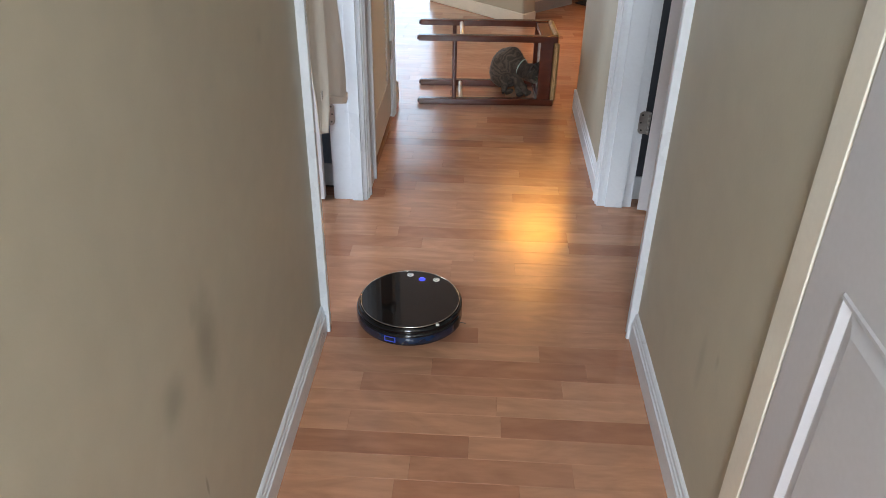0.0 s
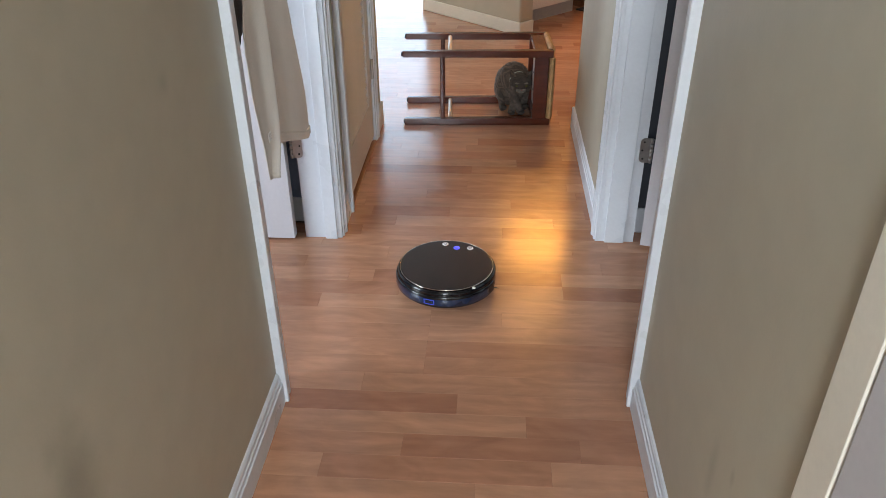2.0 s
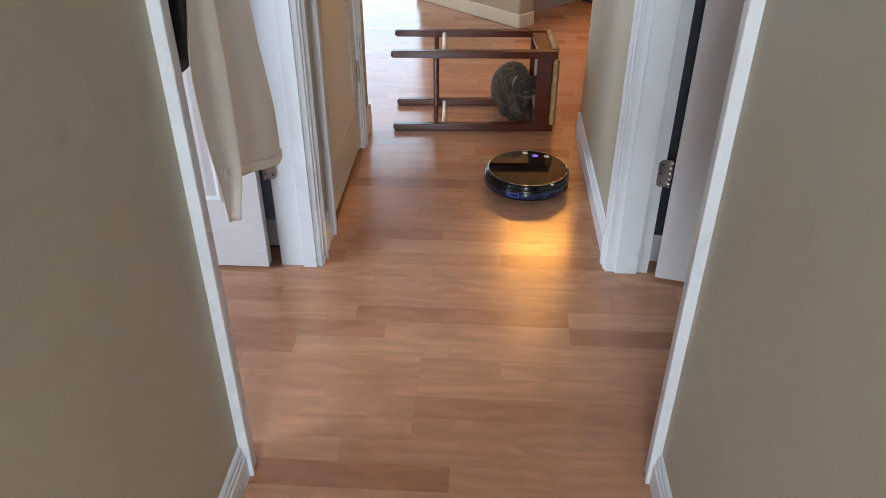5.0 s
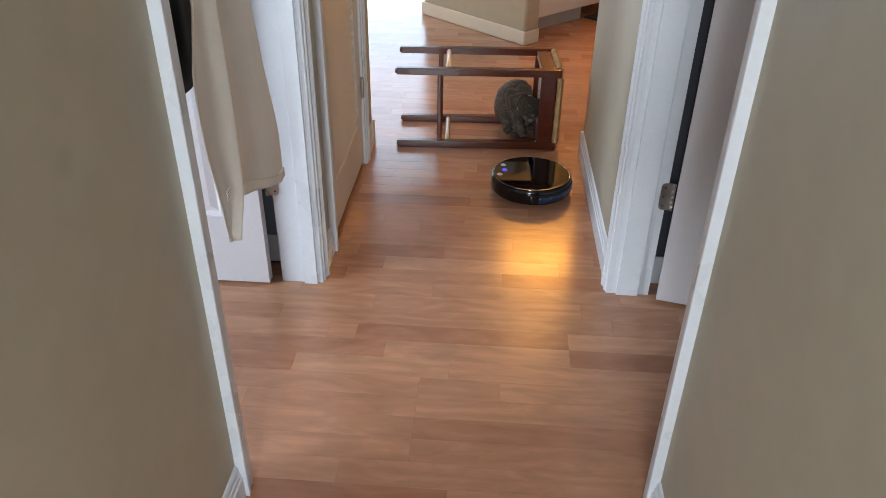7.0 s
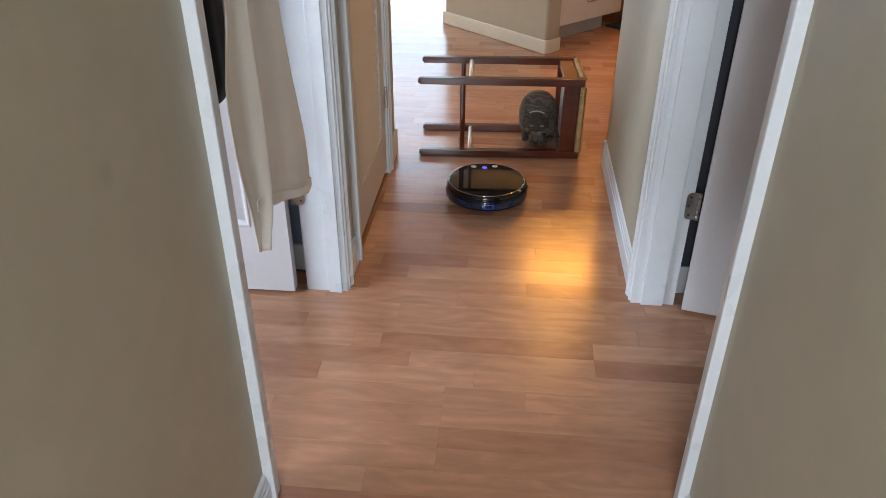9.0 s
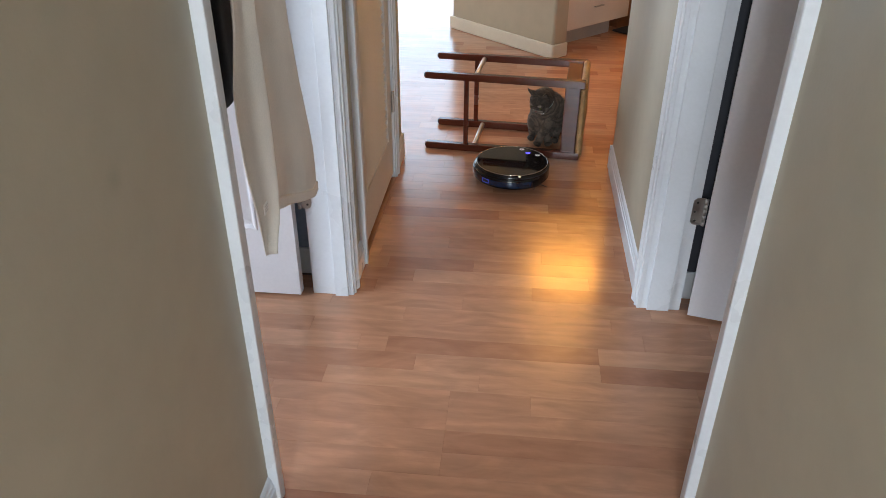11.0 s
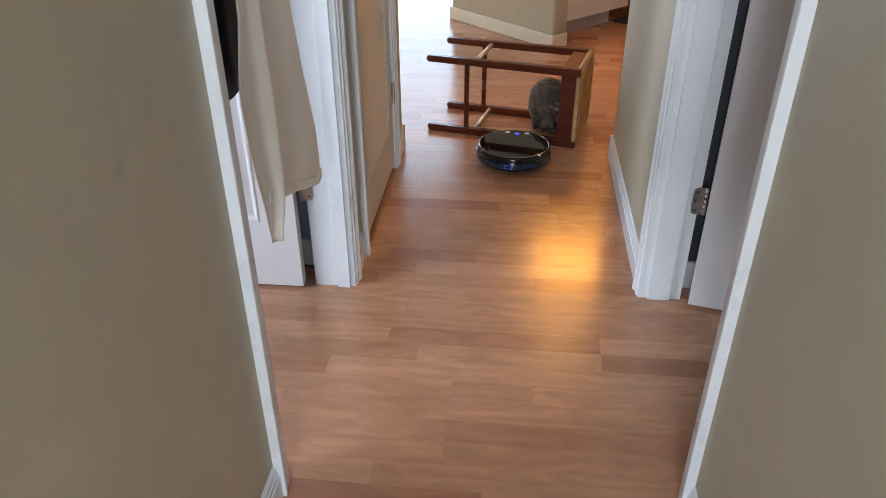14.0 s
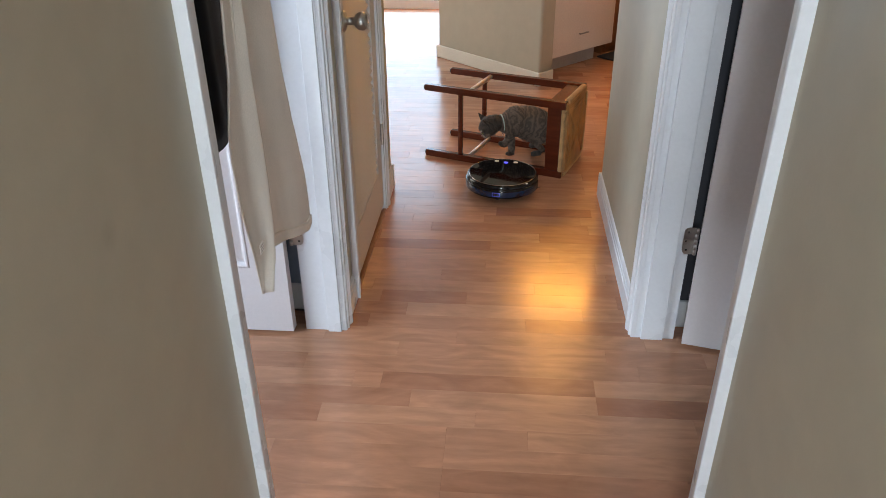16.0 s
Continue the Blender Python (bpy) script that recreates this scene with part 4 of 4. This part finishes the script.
CAT["forequarters"].scale = (1.0, 1.16, 1.12)
for key in ("fl", "fr", "hl", "hr"):
    CAT[key].scale = (1.12, 1.2, 1.0)

# ---- floor ----
floor = boxes("floor", [(-3.6, 3.3, -1.8, 3.6, -0.12, -0.0075), (-4.6, 3.5, 3.6, 7.7, -0.12, -0.0075)], BACKING)
structure(floor, "reddish brown laminate strip floor with a satin sheen", "floor")
PITCH, Y0 = 0.0765, 2.087
JOINTS = {-8: [-0.342], -7: [-0.62, -0.15, 0.293], -6: [-0.52, 0.162], -5: [-0.66, -0.02, 0.52], -4: [-0.74, -0.285, 0.62], -3: [-0.55, -0.12, 0.66],
          -2: [-0.64, -0.12, 0.50], -1: [-0.58, -0.12, 0.56], 0: [-0.62, -0.12, 0.101, 0.60], 1: [-0.485, -0.043, 0.56], 2: [-0.72, -0.235, 0.30],
          3: [-0.415, -0.33, 0.30], 4: [-0.58, 0.44], 5: [-0.30, 0.35], 6: [-0.55, -0.12, 0.48], 7: [-0.42, 0.104, 0.64], 8: [-0.30, 0.296],
          9: [-0.10, 0.42], 10: [-0.44, 0.138], 11: [-0.20, 0.40], 12: [-0.04, 0.37]}
rg = random.Random(11)


def joints(row, x0, x1):
    js = sorted(JOINTS.get(row, [rg.uniform(-0.5, 0.4)]))
    while js[0] > x0:
        js.insert(0, js[0] - rg.choice((0.30, 0.40, 0.48, 0.56, 0.64)))
    while js[-1] < x1:
        js.append(js[-1] + rg.choice((0.30, 0.40, 0.48, 0.56, 0.64)))
    return js


def strip_mesh(length):
    h, w, c = length / 2 - 0.0001, PITCH / 2 - 0.0001, 0.0003
    rings = [[(-h, -w, -0.007), (h, -w, -0.007), (h, w, -0.007), (-h, w, -0.007)],
             [(-h, -w, -c), (h, -w, -c), (h, w, -c), (-h, w, -c)],
             [(-h + c, -w + c, 0), (h - c, -w + c, 0), (h - c, w - c, 0), (-h + c, w - c, 0)]]
    return [v for r in rings for v in r], [(0, 1, 5, 4), (1, 2, 6, 5), (2, 3, 7, 6), (3, 0, 4, 7),
                                           (4, 5, 9, 8), (5, 6, 10, 9), (6, 7, 11, 10), (7, 4, 8, 11), (8, 9, 10, 11)]


MESHES = {}
rest_v, rest_f = [], []
ROOMS = [(-0.56, 0.52, -1.7, 3.76), (-3.5, -0.55, 0.1, 2.72), (-1.1, -0.55, 2.79, 3.62), (0.51, 3.2, 1.0, 3.575), (0.51, 1.1, -0.1, 0.9), (-4.5, 3.4, 3.6, 7.58)]


def spans(y):
    """The stretches of floor along x at y, touching rooms joined."""
    out = []
    for x0, x1 in sorted((r[0], r[1]) for r in ROOMS if r[2] <= y <= r[3]):
        if out and x0 <= out[-1][1]:
            out[-1][1] = max(out[-1][1], x1)
        else:
            out.append([x0, x1])
    return out


for row in range(-50, 73):
    yc = Y0 + (row + 0.5) * PITCH
    js = joints(row, -4.6, 3.5)
    pieces = [(max(a, s0), min(b, s1)) for a, b in zip(js, js[1:]) for s0, s1 in spans(yc) if min(b, s1) - max(a, s0) > 0.01]
    for a, b in pieces:
        a, b = round(a, 3), round(b, 3)
        xc, ln = (a + b) / 2, round(b - a, 3)
        near = 0.8 < yc < 5.0 and -0.75 < xc < 0.70
        tx, ty = rg.gauss(0, 0.08 if yc < 3.3 else 0.008), rg.gauss(0, 0.02 if yc < 3.3 else 0.004)
        if near:
            if ln not in MESHES:
                v, f = strip_mesh(ln)
                me = bpy.data.meshes.new("floor_strip")
                me.from_pydata(v, [], f)
                me.materials.append(PLANK)
                MESHES[ln] = me
            ob = new("floor_strip", MESHES[ln])
            ob.parent = floor
            ob.matrix_basis = pose(xc, yc, 0, tx, ty)
        else:
            v, f = strip_mesh(ln)
            k = len(rest_v)
            mm = pose(xc, yc, 0, tx, ty)
            rest_v += [tuple(mm @ Vector(p)) for p in v]
            rest_f += [tuple(k + i for i in q) for q in f]
me = bpy.data.meshes.new("floor_strips")
me.from_pydata(rest_v, [], rest_f)
me.materials.append(PLANK_REST)
rest = new("floor_strips", me)
rest.parent = floor
tagged(rest, kind="stuff")


# ---- what moves ----
def aim(a, b, yaw):
    x = (Vector(b) - Vector(a)).normalized()
    y = Vector((-math.sin(radians(yaw)), math.cos(radians(yaw)), 0))
    y = (y - x * x.dot(y)).normalized()
    z = x.cross(y)
    return Matrix(((x.x, y.x, z.x, a[0]), (x.y, y.y, z.y, a[1]), (x.z, y.z, z.z, a[2]), (0, 0, 0, 1)))


# t, rump, middle of the back, neck, head, head yaw and pitch, body yaw, two paws, lean of the hind legs
CAT_ROWS = [
    (0.0, (.080, 3.96, .075), (.096, 3.925, .185), (.180, 3.875, .168), (.230, 3.845, .130), -25, -32, -45, (.160, 3.85, 0), (.205, 3.87, 0), 40),
    (0.7, (.090, 3.96, .075), (.108, 3.925, .185), (.186, 3.875, .172), (.232, 3.845, .138), -50, -22, -45, (.160, 3.85, 0), (.205, 3.86, 0), 40),
    (1.3, (.150, 3.98, .070), (.155, 3.94, .175), (.174, 3.88, .195), (.188, 3.845, .185), -85, -12, -80, (.150, 3.855, 0), (.200, 3.855, 0), 40),
    (2.0, (.150, 3.98, .070), (.155, 3.94, .175), (.174, 3.88, .190), (.186, 3.845, .178), -86, -12, -80, (.150, 3.855, 0), (.200, 3.855, 0), 40),
    (2.5, (.155, 3.97, .065), (.155, 3.935, .140), (.152, 3.885, .185), (.150, 3.855, .200), -90, -8, -88, (.142, 3.855, 0), (.190, 3.855, 0), 40),
    (3.0, (.155, 3.96, .065), (.155, 3.93, .188), (.152, 3.885, .270), (.150, 3.865, .318), -90, 0, -88, (.145, 3.855, 0), (.190, 3.855, 0), 40),
    (3.5, (.155, 3.96, .065), (.155, 3.93, .186), (.152, 3.885, .268), (.151, 3.865, .312), -84, -6, -88, (.145, 3.855, 0), (.190, 3.855, 0), 40),
    (5.2, (.140, 3.97, .070), (.146, 3.935, .178), (.175, 3.88, .200), (.208, 3.845, .162), -55, -40, -65, (.150, 3.85, 0), (.192, 3.85, 0), 40),
    (5.8, (.140, 3.97, .070), (.146, 3.935, .180), (.176, 3.88, .198), (.212, 3.845, .156), -48, -44, -65, (.150, 3.85, 0), (.192, 3.85, 0), 40),
    (6.4, (.140, 3.97, .070), (.146, 3.935, .178), (.175, 3.88, .200), (.209, 3.845, .162), -52, -40, -65, (.150, 3.85, 0), (.192, 3.85, 0), 40),
    (7.0, (.140, 3.97, .070), (.146, 3.935, .182), (.176, 3.88, .198), (.212, 3.845, .150), -45, -45, -65, (.150, 3.85, 0), (.192, 3.85, 0), 40),
    (7.5, (.148, 3.97, .070), (.152, 3.935, .178), (.156, 3.88, .185), (.164, 3.84, .136), -80, -26, -75, (.138, 3.855, 0), (.182, 3.86, 0), 40),
    (8.0, (.154, 3.97, .070), (.156, 3.935, .178), (.152, 3.88, .172), (.145, 3.835, .122), -93, -16, -88, (.134, 3.855, 0), (.180, 3.86, 0), 40),
    (9.2, (.154, 3.97, .070), (.156, 3.935, .178), (.152, 3.88, .172), (.147, 3.835, .124), -90, -18, -88, (.134, 3.855, 0), (.180, 3.86, 0), 40),
    (10.2, (.160, 3.99, .070), (.165, 3.955, .172), (.165, 3.90, .205), (.143, 3.87, .205), -115, -18, -92, (.130, 3.88, 0), (.180, 3.88, 0), 40),
    (11.3, (.168, 4.02, .065), (.178, 3.985, .165), (.170, 3.93, .210), (.138, 3.91, .222), -128, -46, -100, (.128, 3.915, 0), (.180, 3.92, 0), 40),
    (12.5, (.168, 4.02, .065), (.178, 3.985, .165), (.170, 3.93, .210), (.138, 3.91, .222), -130, -50, -100, (.128, 3.915, 0), (.180, 3.92, 0), 40),
    (13.0, (.168, 4.03, .065), (.178, 3.995, .166), (.168, 3.94, .208), (.136, 3.92, .212), -128, -54, -100, (.130, 3.925, 0), (.184, 3.93, 0), 40),
    (13.5, (.165, 4.05, .065), (.168, 4.015, .168), (.172, 3.96, .200), (.174, 3.925, .166), -92, -58, -95, (.145, 3.94, 0), (.196, 3.945, 0), 40),
    (14.0, (.165, 4.07, .068), (.168, 4.040, .168), (.176, 3.985, .205), (.196, 3.955, .182), -60, -36, -85, (.148, 3.965, 0), (.194, 3.965, 0), 40),
    (14.5, (.195, 4.09, .085), (.182, 4.060, .162), (.145, 4.010, .150), (.105, 3.985, .105), -145, -45, -130, (.150, 3.99, 0), (.192, 3.985, 0), 30),
    (15.0, (.215, 4.11, .125), (.152, 4.080, .174), (.064, 4.035, .172), (.014, 4.015, .155), -166, -34, -165, (.112, 4.00, 0), (.152, 4.00, 0), 10),
    (15.5, (.218, 4.13, .135), (.138, 4.100, .178), (.040, 4.06, .170), (-.014, 4.045, .164), -168, -34, -172, (.095, 4.02, 0.01), (.140, 4.03, 0), 0),
    (16.0, (.200, 4.14, .150), (.088, 4.110, .195), (-.030, 4.08, .190), (-.070, 4.065, .175), -166, -44, -176, (.022, 4.09, 0.06), (.060, 4.06, 0.03), 0),
]


def motions():
    robot = [(0.0, -.233, 1.812, 75), (0.5, -.199, 1.915, 77), (1.0, -.163, 2.036, 77), (1.5, -.122, 2.167, 76), (2.0, -.081, 2.308, 75), (2.5, -.037, 2.442, 74),
             (3.0, .004, 2.590, 73), (4.2, .11, 2.94, 74), (5.3, .227, 3.252, 72), (5.5, .235, 3.268, 75), (6.0, .251, 3.322, 97), (6.5, .249, 3.335, 130), (7.0, .213, 3.316, 171),
             (7.5, .124, 3.318, 180), (8.0, .016, 3.298, 167), (8.5, -.051, 3.294, 141), (9.0, -.057, 3.314, 97), (10.0, -.03, 3.44, 70), (11.3, .018, 3.562, 42), (11.5, .016, 3.565, 34),
             (12.0, -.007, 3.564, 12), (12.5, -.005, 3.573, 32), (13.0, .002, 3.581, 75), (13.5, .012, 3.603, 79), (14.0, .018, 3.632, 84), (14.5, .016, 3.655, 83),
             (15.0, .017, 3.690, 83), (15.5, .013, 3.724, 84), (16.0, .014, 3.742, 82)]
    walk(vacuum, [(t, pose(x, y, 0, 0, 0, a - 90)) for t, x, y, a in robot])
    lay = [(0.0, -.369, 3.692, 2.9), (9.2, -.369, 3.686, 3.1), (10.3, -.369, 3.690, 2.8), (11.2, -.395, 3.842, -6.8), (13.0, -.396, 3.844, -7.6), (13.5, -.396, 3.888, -10.1),
           (14.0, -.396, 3.939, -12.9), (14.5, -.394, 3.970, -13.6), (15.0, -.387, 4.011, -14.4), (15.5, -.380, 4.064, -17.4), (16.0, -.373, 4.112, -20.9)]
    hang = pose(-0.51, 2.08, 1.985)
    for cloth in (towel, shirt):
        walk(cloth, [(t, hang @ pose(0, 0, 0, a) @ hang.inverted()) for t, a in ((0.0, 0), (5.5, 0.05), (9.0, -0.05), (12.7, 0), (13.3, 0.45), (13.9, 0.85), (14.6, 0.75), (16.0, 0.8))])
    walk(stool, [(t, pose(x, y, 0, 0, 0, a)) for t, x, y, a in lay])
    rows = {k: [] for k in CAT}
    off = Matrix.Translation(-CAT0)
    for t, rump, mid, neck, head, hy, hp, by, pl, pr, lean in CAT_ROWS:
        hind = aim(rump, mid, by)
        fore = aim(mid, head, by)
        reach = Vector(head) - Vector(mid)
        head = Vector(mid) + reach.normalized() * min(max(reach.length, 0.118), 0.150)
        rows["hindquarters"].append((t, off @ hind))
        rows["forequarters"].append((t, off @ fore))
        rows["head"].append((t, off @ pose(*head, 0, -hp, hy)))
        for key, s, paw in (("fl", 1, pl), ("fr", -1, pr)):
            sh = fore @ Vector((0.040, s * 0.034, -0.026))
            d = (Vector(paw) + Vector((0, 0, 0.012)) - sh).normalized()
            y = Vector((-math.sin(radians(by)), math.cos(radians(by)), 0))
            z = -d
            y = (y - z * z.dot(y)).normalized()
            x = y.cross(z)
            sh = Vector(paw) + Vector((0, 0, 0.012)) - d * 0.150
            rows[key].append((t, off @ Matrix(((x.x, y.x, z.x, sh.x), (x.y, y.y, z.y, sh.y), (x.z, y.z, z.z, sh.z), (0, 0, 0, 1)))))
        for key, s in (("hl", 1), ("hr", -1)):
            c, sn = math.cos(radians(by)), math.sin(radians(by))
            hip = Vector((rump[0] - sn * s * 0.056, rump[1] + c * s * 0.056, max(0.098 if lean > 30 else 0.128, rump[2])))
            rows[key].append((t, off @ pose(*hip, 0, -lean, by)))
        rows["tail"].append((t, off @ pose(rump[0] - 0.03 * math.cos(radians(by)), rump[1] - 0.03 * math.sin(radians(by)), max(0.016, rump[2] - 0.055), 0, 0, by if lean > 30 else -100)))
    for k, ob in CAT.items():
        walk(ob, rows[k])


motions()
